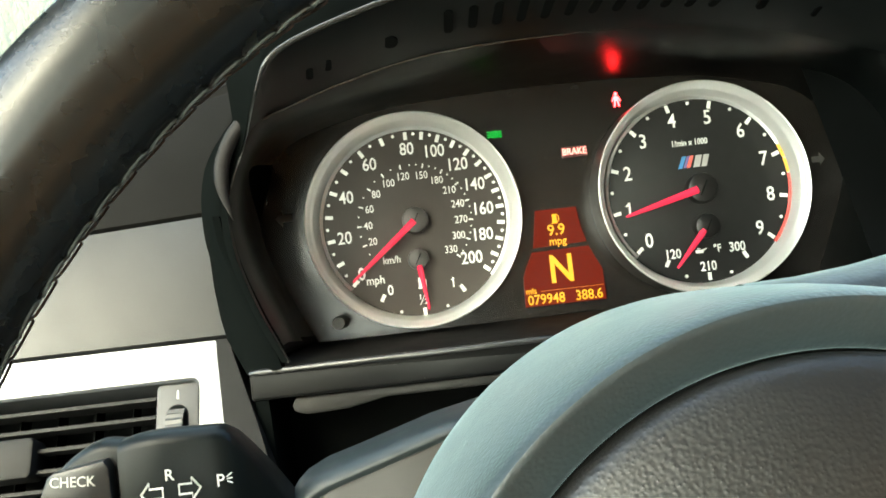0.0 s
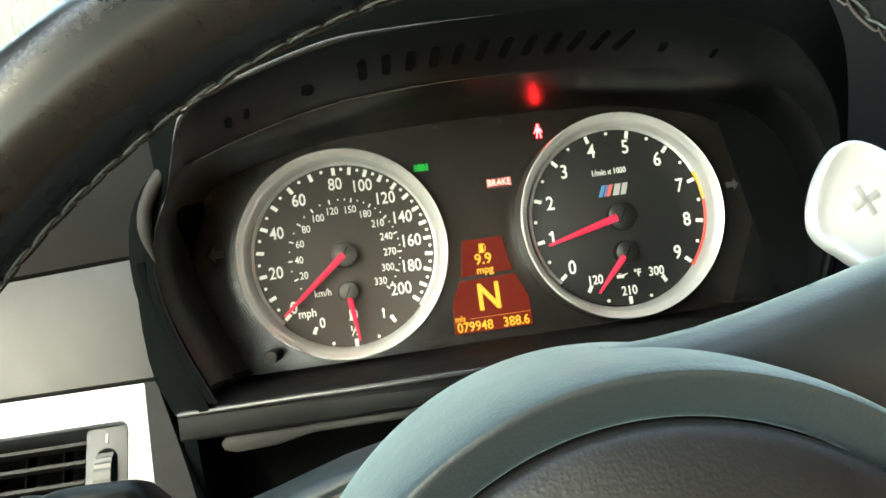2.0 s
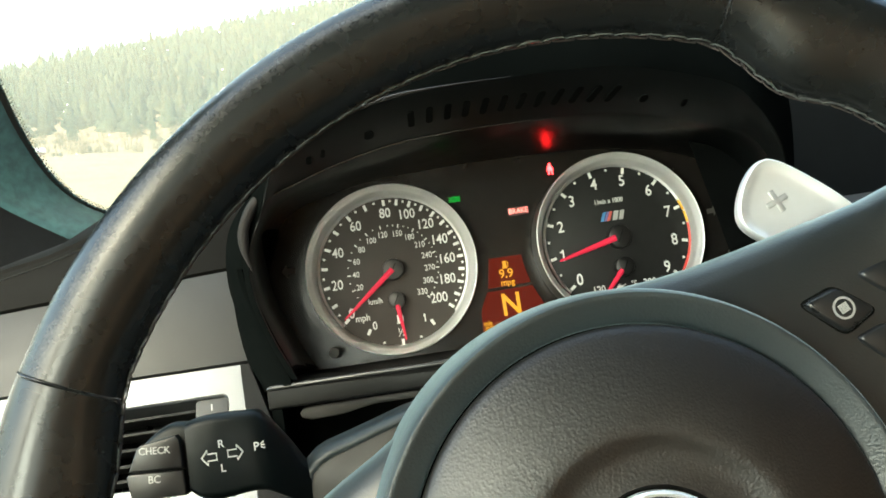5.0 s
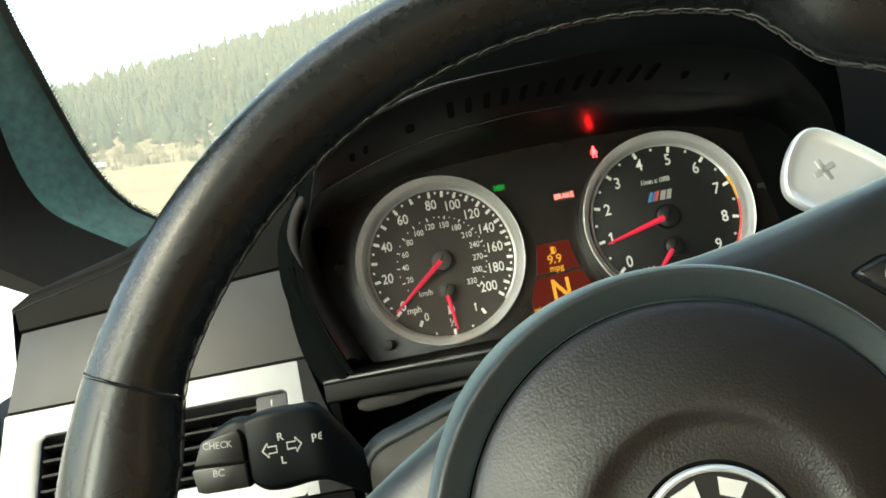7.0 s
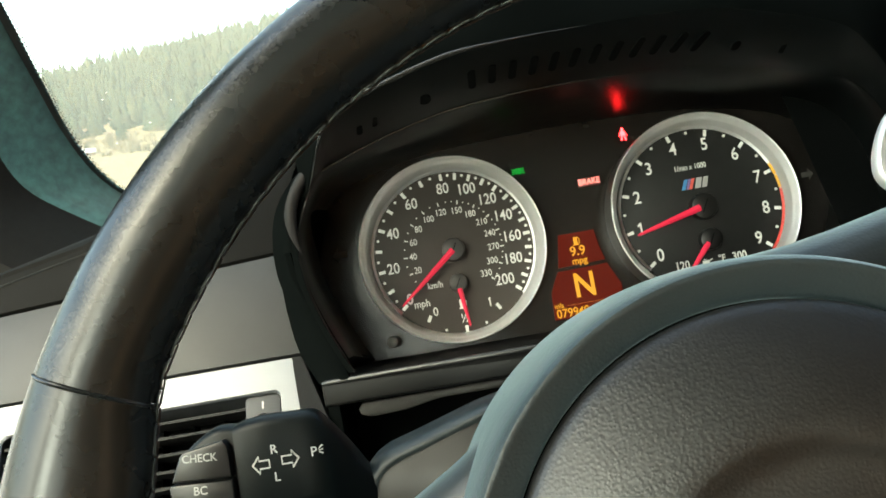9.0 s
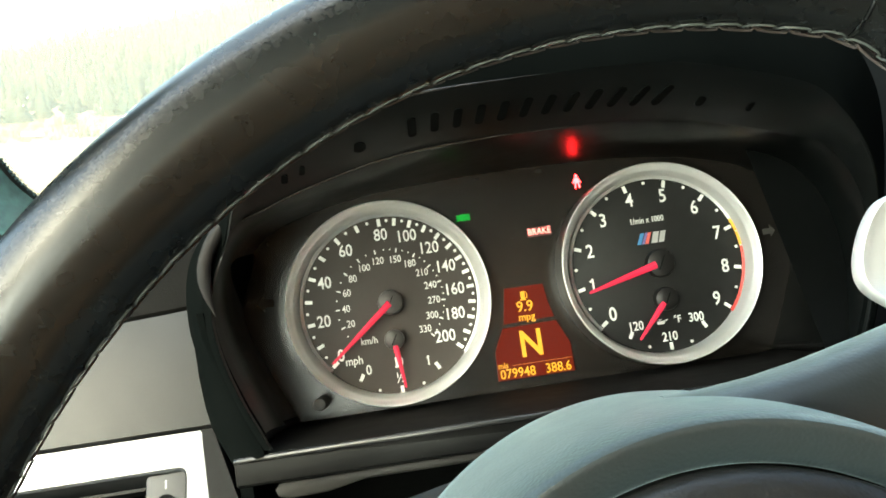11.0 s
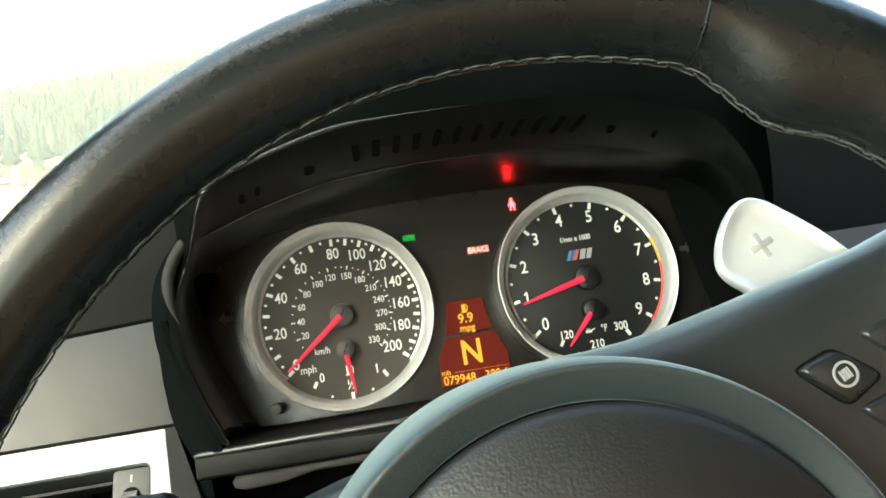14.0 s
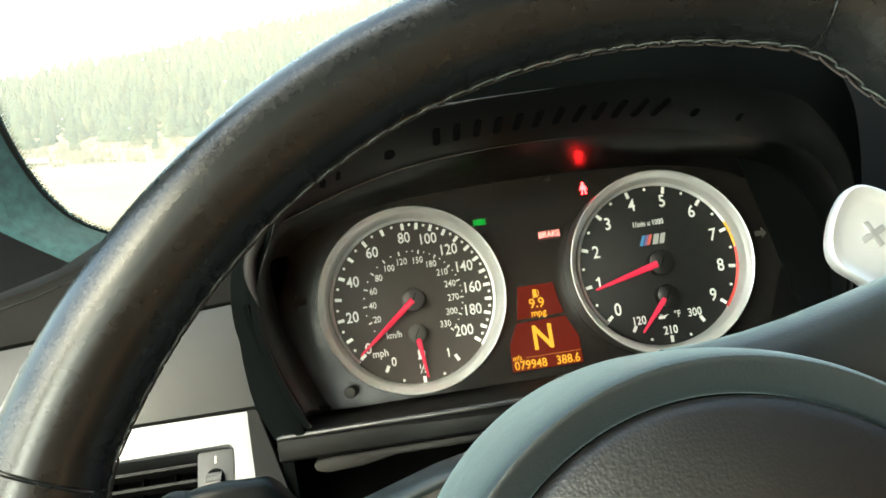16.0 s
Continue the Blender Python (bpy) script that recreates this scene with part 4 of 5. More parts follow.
part("arrow_print", outline_arrow(-0.1399, -0.0747, 0.0027, -1), STALKPRINT, stalk)
part("arrow_print", outline_arrow(-0.1304, -0.0743, 0.0027, 1), STALKPRINT, stalk)
lettering("stalk_letter", "R", 0.0040, STALKPRINT, stalk, print_at(-0.1353, SYF - 0.0002, -0.0706), 0.006)
lettering("stalk_letter", "L", 0.0040, STALKPRINT, stalk, print_at(-0.1353, SYF - 0.0002, -0.0792), 0.006)
lettering("stalk_letter", "P", 0.0043, STALKPRINT, stalk, print_at(-0.1227, SYF - 0.0002, -0.0734), 0.004)
bm = bmesh.new()
for k in (-1, 0, 1):
    strip([(-0.1211, SYF - 0.0001, -0.0731 + 0.0005 * k), (-0.1197, SYF - 0.0001, -0.0729 + 0.0013 * k)], 0.00032, 0.0001, bm)
part("lamp_print", bm, STALKPRINT, stalk)

# ---- steering wheel ----
TURNED = 22.5  # degrees to the left
WHEEL = DASH @ pose(-0.0060, -0.2301, -0.1142, 90 - 5.24, 0, 0) @ pose(0, 0, 0, 0, 0, TURNED)
wheel = thing("steering_wheel", WHEEL, "black leather sports steering wheel turned slightly off centre", "steering wheel")
RIM, THICK = 0.1687, 0.01285
RIM_AT = Vector((0.0026, 0.0003, 0.0130))  # the rim stands proud of the hub


def rim_piece(a0, a1, steps, fat):
    rings = []
    for i in range(steps + 1):
        a = radians(a0 + (a1 - a0) * i / steps)
        f = fat(a0 + (a1 - a0) * i / steps)
        d = Vector((math.sin(a), math.cos(a), 0))
        ring = []
        for k in range(28):
            t = 2 * math.pi * k / 28
            inner = math.cos(t) < 0
            r = THICK * (1 + (f if inner else 0.04 * f) * abs(math.cos(t)))
            ring.append(RIM_AT + d * (RIM + r * math.cos(t)) + Vector((0, 0, THICK * (1.08 + 0.08 * f) * math.sin(t))))
        rings.append(ring)
    return loft(rings, True, True)


def ease(x):
    x = max(0.0, min(1.0, x))
    return x * x * (3 - 2 * x)


def fatness(deg):
    """How far the rim swells inwards: a little at the top, full at the thumb grips."""
    side = 0.45 if deg < 0 else 1.0
    deg = abs(deg)
    grip = 0.88 * ease((deg - 39.5) / 11.5) - 0.26 * ease((deg - 51.5) / 7) - 0.45 * ease((deg - 64) / 18)
    return 0.12 + side * grip


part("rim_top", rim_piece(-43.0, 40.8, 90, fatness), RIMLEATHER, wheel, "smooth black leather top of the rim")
for s, start in ((-1, 43.2), (1, 41.0)):
    part("rim_grip", rim_piece((start + 0.2) * s, 128 * s, 110, fatness), LEATHER, wheel, "padded black leather thumb grip")
    # raised welt where two leathers meet
    a = radians(start * s)
    d = Vector((math.sin(a), math.cos(a), 0))
    f = fatness(start * s)
    ring = [RIM_AT + d * (RIM + THICK * (1 + (f * abs(math.cos(t)) if math.cos(t) < 0 else 0.0)) * math.cos(t)) + Vector((0, 0, THICK * (1.085 + 0.08 * f) * math.sin(t))) for t in [2 * math.pi * k / 40 for k in range(41)]]
    part("seam", tube(ring, 0.0004, 6), LEATHER, wheel, "leather seam across the rim")
part("rim_bottom", rim_piece(128.4, 231.6, 60, lambda a: fatness(100)), LEATHER, wheel, "black leather bottom of the rim")


def stitch_row(shape, phase):
    """One row of hooked stitches along the inner side of the rim; shape: (step along, place across)."""
    bm = bmesh.new()
    step = 2.85
    for i in range(int(232 / step)):
        a0 = -116 + step * (i + phase)
        pts = []
        for k, (f, z) in enumerate(shape):
            a, z = radians(a0 + step * f), z - 0.0028
            out = 0.0004 if 0 < k < len(shape) - 1 else -0.0001
            rr = RIM - THICK * (1 + fatness(a0 + step * f)) * math.sqrt(max(0.0, 1 - (z / (THICK * 1.08)) ** 2)) - out
            pts.append(RIM_AT + Vector((rr * math.sin(a), rr * math.cos(a), z)))
        tube(pts, [0.00021] + [0.00028] * (len(shape) - 2) + [0.00021], 6, bm)
    return bm


part("stitching", stitch_row(((0.0, 0.0002), (0.08, 0.0012), (0.2, 0.0021), (0.5, 0.0025), (0.85, 0.0025), (0.97, 0.0019), (1.0, 0.0004)), 0.0), THREAD, wheel, "pale grey hooked stitching", 60)
part("stitching", stitch_row(((-0.05, 0.0003), (0.15, -0.0006), (0.45, -0.0016), (0.8, -0.0019), (1.0, -0.0014), (1.04, -0.0004)), 0.45), THREADRED, wheel, "greyish rose wavy stitching", 60)


def turned(profile, steps=96):
    """A profile of (radius, out) turned about the wheel's axle."""
    rings = [[(r * math.sin(a), r * math.cos(a), o) for r, o in profile] for a in [2 * math.pi * i / steps for i in range(steps)]]
    rings.append(rings[0])
    bm = loft(rings, False, False)
    bmesh.ops.remove_doubles(bm, verts=bm.verts, dist=1e-6)
    return bm


part("hub_cover", turned([(0.0645, 0.012), (0.0645, 0.0176), (0.0648, 0.0185), (0.0656, 0.0191), (0.0672, 0.0199), (0.0694, 0.0211), (0.0712, 0.0220), (0.0720, 0.0223), (0.0727, 0.0222), (0.0733, 0.0215), (0.0738, 0.0203), (0.0744, 0.0180), (0.0751, 0.0140), (0.0758, 0.0085), (0.0766, 0.0010), (0.0774, -0.009), (0.0782, -0.022), (0.0788, -0.036), (0.0788, -0.044), (0.0776, -0.047), (0.0720, -0.048)], 160), HUB, wheel, "satin black hub cover round the airbag")
part("airbag_pad", turned([(0.0205, 0.0255), (0.0210, 0.0272), (0.0218, 0.0287), (0.0250, 0.0284), (0.0280, 0.0284), (0.0298, 0.0286), (0.0313, 0.0290), (0.0325, 0.0295), (0.0335, 0.0299), (0.0346, 0.0303), (0.0360, 0.0305), (0.0390, 0.0302), (0.0460, 0.0288), (0.0540, 0.0265), (0.0605, 0.0241), (0.0626, 0.0231), (0.0635, 0.0221), (0.0639, 0.0207), (0.0640, 0.012)], 160), PAD, wheel, "grained black airbag pad")
part("pad_gap", turned([(0.0636, 0.0160), (0.0650, 0.0160)], 96), DARK, wheel, "dark gap round the airbag pad")
emblem = part("emblem", turned([(0.0002, 0.0300), (0.0186, 0.0296), (0.0188, 0.0286)], 64), HUBBLACK, wheel, "round black, silver and blue badge")
part("emblem_ring", turned([(0.0186, 0.0288), (0.0190, 0.0302), (0.0197, 0.0306), (0.0204, 0.0300), (0.0206, 0.0280)], 64), CHROME, emblem, "silver badge ring")
part("emblem_ring", turned([(0.0108, 0.0297), (0.0111, 0.0301), (0.0116, 0.0301), (0.0119, 0.0297)], 64), CHROME, emblem)
for a in (-44, 0, 44):
    bm = bmesh.new()
    loft([[(r * math.sin(radians(a + da)), r * math.cos(radians(a + da)), o) for r, da in ((0.0132, -11), (0.0176, -12), (0.0176, 12), (0.0132, 11))] for o in (0.0295, 0.0302)], True, True, bm)
    part("emblem_block", bm, SILVERPRINT, emblem)
for q in range(4):
    bm = bmesh.new()
    pts = [(0, 0)] + [(0.0108 * math.sin(radians(90 * q + 10 * k)), 0.0108 * math.cos(radians(90 * q + 10 * k))) for k in range(10)]
    loft([[(x, y, o) for x, y in pts] for o in (0.0300, 0.0303)], True, True, bm)
    part("emblem_quarter", bm, BLUE if q % 2 == 0 else SILVERPRINT, emblem)

for s in (-1, 1):
    sec = []
    for x, zt, zb, o in ((0.031, 0.0705, -0.045, 0.0030), (0.041, 0.0666 if s > 0 else 0.0640, -0.045, 0.0030), (0.052, 0.0632 if s > 0 else 0.0620, -0.043, 0.0028), (0.064, 0.0604, -0.039, 0.0024), (0.080, 0.0575, -0.032, 0.0016), (0.105, 0.0535, -0.024, 0.0012), (0.122, 0.0505, -0.018, 0.0035), (0.138, 0.0495, -0.016, 0.0085), (0.150, 0.0500, -0.016, 0.0120), (0.166, 0.0550, -0.020, 0.0130)):
        sec.append([(s * x, zt + dz, o + do) for dz, do in ((-0.002, -0.026), (0.0006, -0.017), (0.0008, -0.012), (-0.0006, -0.0075), (-0.0032, -0.0042), (-0.0075, -0.0019), (-0.0125, -0.0007), (-0.019, 0.0))] + [(s * x, zb + dz, o + do) for dz, do in ((0.014, 0.0), (0.006, -0.0008), (0.0, -0.005), (0.0, -0.016))])
    part("spoke", loft(sec), SPOKE, wheel, "satin black spoke", 50)
bm = loft([[(x, z, o) for x, o in ((-0.030, -0.014), (-0.026, -0.002), (-0.01, 0.0), (0.01, 0.0), (0.026, -0.002), (0.030, -0.014))] for z in (-0.06, -0.10, -0.165)])
part("spoke", bm, SPOKE, wheel, "satin black lower spoke")

KEYTOP = material("key_top", (0.015, 0.016, 0.017), 0.3, grain=0.05, size=1500)


def wheel_key(cx, cy, pts, o):
    c = Vector((cx, cy))
    base = [c + (Vector(p) - c) * 1.10 for p in pts]

    def ring(scale, oo):
        out = []
        n = len(pts)
        for i in range(n):
            p, a, b = Vector(pts[i]), Vector(pts[i - 1]), Vector(pts[(i + 1) % n])
            for q, t in ((a, 0.18), (a, 0.06), (b, 0.06), (b, 0.18)):
                v = p + (q - p) * t
                if t == 0.06:
                    v = v + ((a + b) / 2 - p) * 0.05
                out.append((c.x + (v.x - c.x) * scale, c.y + (v.y - c.y) * scale, oo))
        return out
    part("key_well", loft([ring(1.12, o - 0.004), ring(1.12, o + 0.0004), ring(1.06, o + 0.0006)]), DARK, wheel, "dark gap round the key")
    key = part("wheel_key", loft([ring(1.0, o - 0.003), ring(1.0, o + 0.0012), ring(0.93, o + 0.0024), ring(0.84, o + 0.0028)]), KEYTOP, wheel, "black diamond-shaped key")
    return key


k0 = wheel_key(0.0922, 0.0272, [(0.0822, 0.0345), (0.0945, 0.0336), (0.1016, 0.0216), (0.0892, 0.0200)], 0.0010)
bm = bmesh.new()
loft([[(0.0924 + r * math.sin(a), 0.0271 + r * math.cos(a), o) for r, o in ((0.0028, 0.0040), (0.0035, 0.0040), (0.0035, 0.0037), (0.0028, 0.0037))] for a in [2 * math.pi * k / 28 for k in range(29)]], True, False, bm)
part("key_ring_print", bm, KEYPRINT, k0)
bm = bmesh.new()
for x in (-0.0012, -0.0004, 0.0004, 0.0012):
    block((0.0006, 0.0028, 0.0003), (0.0924 + x, 0.0271, 0.0039), bm=bm)
part("key_badge_print", bm, KEYPRINT, k0)
wheel_key(0.1125, 0.0262, [(0.1028, 0.0334), (0.1149, 0.0326), (0.1220, 0.0206), (0.1098, 0.0190)], 0.0000)
wheel_key(0.1000, 0.0110, [(0.0905, 0.0180), (0.1022, 0.0170), (0.1094, 0.0052), (0.0972, 0.0036)], 0.0000)

PADDLE = material("paddle_aluminium", (0.80, 0.80, 0.79), 0.36, 0.5, grain=0.03, size=900, vary=0.05, stain=40)
pad_half = [(0.1012, 0.0562), (0.0994, 0.0596), (0.0984, 0.0630), (0.0988, 0.0666), (0.1012, 0.0706), (0.1052, 0.0746), (0.1100, 0.0780), (0.1152, 0.0802), (0.1196, 0.0800), (0.1230, 0.0774), (0.1258, 0.0736), (0.1306, 0.0650), (0.1342, 0.0576), (0.1375, 0.0489), (0.1420, 0.0360), (0.1200, 0.0300), (0.1050, 0.0490)]
loop = [Vector(p) for p in pad_half]
n = len(loop)
pad_half = []
for i in range(n):
    a, b, c, d = loop[i - 1], loop[i], loop[(i + 1) % n], loop[(i + 2) % n]
    for k in range(4):
        t = k / 4
        pad_half.append(tuple(0.5 * (2 * b + (c - a) * t + (2 * a - 5 * b + 4 * c - d) * t * t + (3 * b - a - 3 * c + d) * t ** 3)))
cx, cy = 0.1165, 0.061
rings = []
for sc, o in ((0.96, -0.0375), (1.0, -0.0360), (1.0, -0.0335), (0.985, -0.0321), (0.955, -0.0317), (0.90, -0.0322), (0.84, -0.0333), (0.70, -0.0338), (0.4, -0.0337)):
    rings.append([(cx + (x - cx) * sc, cy + (y - cy) * sc, o) for x, y in pad_half])
paddle = part("shift_paddle", loft(rings), PADDLE, wheel, "satin aluminium shift paddle with a plus sign", 50)
bm = block((0.0086, 0.0021, 0.0007), (0.1148, 0.0648, -0.0336), 0.0003)
block((0.0021, 0.0086, 0.0007), (0.1148, 0.0648, -0.0336), 0.0003, bm=bm)
part("plus_sign", bm, material("plus_grey", (0.55, 0.55, 0.54), 0.4, 0.5), paddle)

# ---- windscreen, pillars and cabin ----
EDGE = [(-0.150, 0.395, 0.112), (-0.250, 0.380, 0.115), (-0.310, 0.365, 0.119), (-0.346, 0.350, 0.127), (-0.378, 0.335, 0.144), (-0.398, 0.315, 0.168), (-0.407, 0.280, 0.202), (-0.4055, 0.235, 0.238), (-0.3985, 0.190, 0.262), (-0.387, 0.135, 0.283), (-0.36, 0.02, 0.335), (-0.335, -0.10, 0.395), (-0.31, -0.18, 0.42)]


def bend(points, n=5):
    p = [Vector(q) for q in points]
    p = [p[0]] + p + [p[-1]]
    out = []
    for i in range(1, len(p) - 2):
        a, b, c, d = p[i - 1 : i + 3]
        for k in range(n):
            t = k / n
            out.append(0.5 * (2 * b + (c - a) * t + (2 * a - 5 * b + 4 * c - d) * t * t + (3 * b - a - 3 * c + d) * t ** 3))
    return out + [p[-1]]


edge = bend(EDGE)
pillar = thing("a_pillar", DASH, "teal-grey fabric covered windscreen pillar", "pillar", kind="structure")
off = [Vector(v) for v in ((0.006, 0.012, 0.004), (0.0, 0.0, 0.0), (-0.006, -0.012, -0.002), (-0.015, -0.024, -0.003), (-0.024, -0.037, -0.0045), (-0.031, -0.047, -0.006), (-0.036, -0.050, -0.012))]
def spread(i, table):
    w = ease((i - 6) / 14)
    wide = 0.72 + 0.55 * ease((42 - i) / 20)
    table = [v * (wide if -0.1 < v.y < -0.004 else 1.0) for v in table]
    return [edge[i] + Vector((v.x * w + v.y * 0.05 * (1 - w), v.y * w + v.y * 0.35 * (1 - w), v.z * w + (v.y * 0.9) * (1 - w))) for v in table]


part("pillar_trim", loft([spread(i, off) for i in range(len(edge))], False, False), FABRIC, pillar, "teal-grey woven pillar cover")
# Dark brown strip: the pillar fabric's shaded side put into colour, plus the seal.
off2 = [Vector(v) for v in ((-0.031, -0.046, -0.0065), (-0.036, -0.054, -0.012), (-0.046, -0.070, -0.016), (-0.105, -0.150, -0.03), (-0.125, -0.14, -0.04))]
part("door_seal", loft([spread(i, off2) for i in range(len(edge))], False, False), material("shaded_pillar_brown", (0.006, 0.0055, 0.005), 0.7, grain=0.3, size=900, spec=0.2), pillar, "rubber and trim, with the shaded side of the pillar in brown")

glass_m = bpy.data.materials.new("dusty_hazy_glass")
glass_m.use_nodes = True
nt = glass_m.node_tree
nt.nodes.remove(nt.nodes["Principled BSDF"])
outn = nt.nodes["Material Output"]
clear, dust, gloss = nt.nodes.new("ShaderNodeBsdfTransparent"), nt.nodes.new("ShaderNodeBsdfTranslucent"), nt.nodes.new("ShaderNodeBsdfGlossy")
clear.inputs[0].default_value = (0.93, 0.97, 0.94, 1)
dust.inputs[0].default_value = (0.92, 0.84, 0.62, 1)
gloss.inputs["Roughness"].default_value = 0.02
tcn, ns, mrn = nt.nodes.new("ShaderNodeTexCoord"), nt.nodes.new("ShaderNodeTexNoise"), nt.nodes.new("ShaderNodeMapRange")
ns.inputs["Scale"].default_value, ns.inputs["Detail"].default_value = 14, 8
# Dust share is raised so that it carries the veil of glare too.
mrn.inputs["To Min"].default_value, mrn.inputs["To Max"].default_value = 0.25, 0.29
nt.links.new(tcn.outputs["Object"], ns.inputs["Vector"])
nt.links.new(ns.outputs[0], mrn.inputs[0])
m1, m2, fr_n = nt.nodes.new("ShaderNodeMixShader"), nt.nodes.new("ShaderNodeMixShader"), nt.nodes.new("ShaderNodeFresnel")
fr_n.inputs["IOR"].default_value = 1.2
nt.links.new(mrn.outputs[0], m1.inputs[0])
nt.links.new(clear.outputs[0], m1.inputs[1])
nt.links.new(dust.outputs[0], m1.inputs[2])
nt.links.new(fr_n.outputs[0], m2.inputs[0])
nt.links.new(m1.outputs[0], m2.inputs[1])
nt.links.new(gloss.outputs[0], m2.inputs[2])
nt.links.new(m2.outputs[0], outn.inputs[0])

windscreen = thing("windscreen", DASH, "dusty curved windscreen with a black dotted border", "windscreen", kind="structure")
XR = 0.95  # the windscreen's middle lies to the right of the driver
rows = []
for p in edge:
    row = []
    for k in range(13):
        f = k / 12
        x = p.x + (XR - p.x) * f
        bulge = 0.10 * math.sin(math.pi * f)
        row.append((x, p.y + 0.012 + bulge, p.z + 0.004 + 0.02 * math.sin(math.pi * f)))
    rows.append(row)
pane = part("pane", loft(rows, False, False), glass_m, windscreen, "dusty glass with a glare haze put into it")
pane.visible_shadow = False
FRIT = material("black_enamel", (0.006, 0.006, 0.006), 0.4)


def inward(i):
    d = (edge[min(i + 1, len(edge) - 1)] - edge[max(i - 1, 0)]).normalized()
    v = d.cross(Vector((0.25, 0.6, 0.75))).normalized()
    return v if v.x > 0 or (abs(v.x) < 0.3 and v.z > 0) else -v


part("border", loft([[edge[i] + Vector((0, 0.008, 0.0)) + inward(i) * f for f in (-0.004, 0.0085)] for i in range(len(edge))], False, False), FRIT, windscreen, "black enamel border")
bm = bmesh.new()
length = 0.0
for i in range(len(edge) - 1):
    a, b = edge[i], edge[i + 1]
    n = max(1, int((b - a).length / 0.0036))
    for k in range(n):
        p = a.lerp(b, k / n)
        v = inward(i)
        d = (b - a).normalized()
        for row, (f, r) in enumerate(((0.0100, 0.0014), (0.0128, 0.0011), (0.0152, 0.0008))):
            c = p + Vector((0, 0.008, 0)) + v * f + d * (0.0018 * (row % 2))
            bm.faces.new([bm.verts.new(c + r * (math.cos(t) * v + math.sin(t) * d)) for t in [math.pi * q / 3 for q in range(6)]])
dots = part("border_dots", bm, FRIT, windscreen, "rows of small black enamel dots")
dots["kind"] = "stuff"

specks, srnd = bmesh.new(), random.Random(3)
for k in range(60):
    i, f = srnd.randrange(24, len(edge) - 2), srnd.uniform(0.02, 0.32)
    j = int(f * 12)
    u, w = f * 12 - j, srnd.random()
    low = Vector(rows[i][j]).lerp(Vector(rows[i][j + 1]), u)
    high = Vector(rows[i + 1][j]).lerp(Vector(rows[i + 1][j + 1]), u)
    c, r = low.lerp(high, w) + Vector((0, -0.0015, 0)), srnd.uniform(0.0002, 0.0006)
    specks.faces.new([specks.verts.new(c + Vector((r * math.cos(t) * srnd.uniform(0.6, 1.8), 0, r * math.sin(t)))) for t in [math.pi * q / 3 for q in range(6)]])
dirt = part("specks", specks, material("dried_specks", (0.8, 0.8, 0.75), 0.8), windscreen, "small pale specks of dirt")
dirt["kind"] = "stuff"

cabin = thing("cabin", DASH, "plain dark car cabin shell with cloth headliner", "cabin", kind="structure")
UP16 = Matrix.Rotation(radians(16), 4, "X")  # level forms in the leaning frame


def level_box(name, lo, hi, mat, label=""):
    size = [h - l for l, h in zip(lo, hi)]
    bm = block(size, [(l + h) / 2 for l, h in zip(lo, hi)], 0.01)
    bmesh.ops.transform(bm, matrix=UP16, verts=bm.verts)
    return part(name, bm, mat, cabin, label)


level_box("headliner", (-0.36, -1.9, 0.46), (1.05, -0.27, 0.52), HEADLINER, "grey cloth headliner")
level_box("floor_pan", (-0.45, -1.9, -0.76), (1.1, 0.5, -0.72), CARPET, "dark carpeted floor")
level_box("bulkhead", (-0.40, -0.02, -0.74), (1.1, 0.04, -0.32), CARPET, "dark bulkhead")
SEAT = material("seat_tan", (0.36, 0.16, 0.05), 0.5, grain=0.2, size=600)
# Unseen rear walls, added to hold back light; the left is dark for shade.
level_box("back_wall", (-0.46, -1.30, -0.74), (-0.04, -1.24, 0.16), CARPET, "unseen rear wall of the cabin, dark for shade")
level_box("back_wall", (-0.04, -1.30, -0.74), (1.1, -1.24, 0.47), SEAT, "unseen tan rear wall up to the roof, holding back light")
level_box("seat_back", (0.20, -0.70, -0.72), (0.76, -0.56, 0.20), SEAT, "tan leather back of the passenger seat")
# Unseen wall up to the roof, added to block light from the right.
level_box("right_wall", (1.05, -1.9, -0.74), (1.1, 0.3, 0.465), material("side_wall_tan", (0.30, 0.12, 0.035), 0.5), "unseen tan wall closing the right side windows")
# Unseen pillar, placed to narrow the light from the rear side.
level_box("middle_pillar", (-0.46, -0.80, -0.74), (-0.40, -0.70, 0.47), CARPET, "unseen dark pillar behind the side window")
level_box("rear_door_card", (-0.46, -1.24, -0.74), (-0.40, -0.80, -0.05), DASHSKIN, "dark rear door panel")
level_box("door_card", (-0.46, -0.70, -0.74), (-0.40, 0.26, -0.075), DASHSKIN, "dark door panel under the side window")
level_box("sill", (-0.46, -1.9, -0.76), (-0.40, 0.3, -0.60), DASHSKIN, "door sill")

# ---- outside ----
GRASS = material("dry_grass", (0.18, 0.13, 0.066), 0.9, grain=0.6, size=12, vary=0.25, stain=0.5)
NEEDLES = material("conifer_needles", (0.085, 0.085, 0.03), 0.8, vary=0.4, stain=0.33)
hue = [n for n in NEEDLES.node_tree.nodes if n.type == "VALTORGB"][0].color_ramp
hue.elements[0].color, hue.elements[1].color = (0.012, 0.020, 0.008, 1), (0.058, 0.052, 0.022, 1)
hue.elements.new(0.52).color = (0.020, 0.027, 0.010, 1)
BARK = material("bark", (0.12, 0.09, 0.07), 0.9, vary=0.3, stain=3)
SHRUB = material("bare_shrub", (0.09, 0.07, 0.042), 0.9, vary=0.4, stain=2)


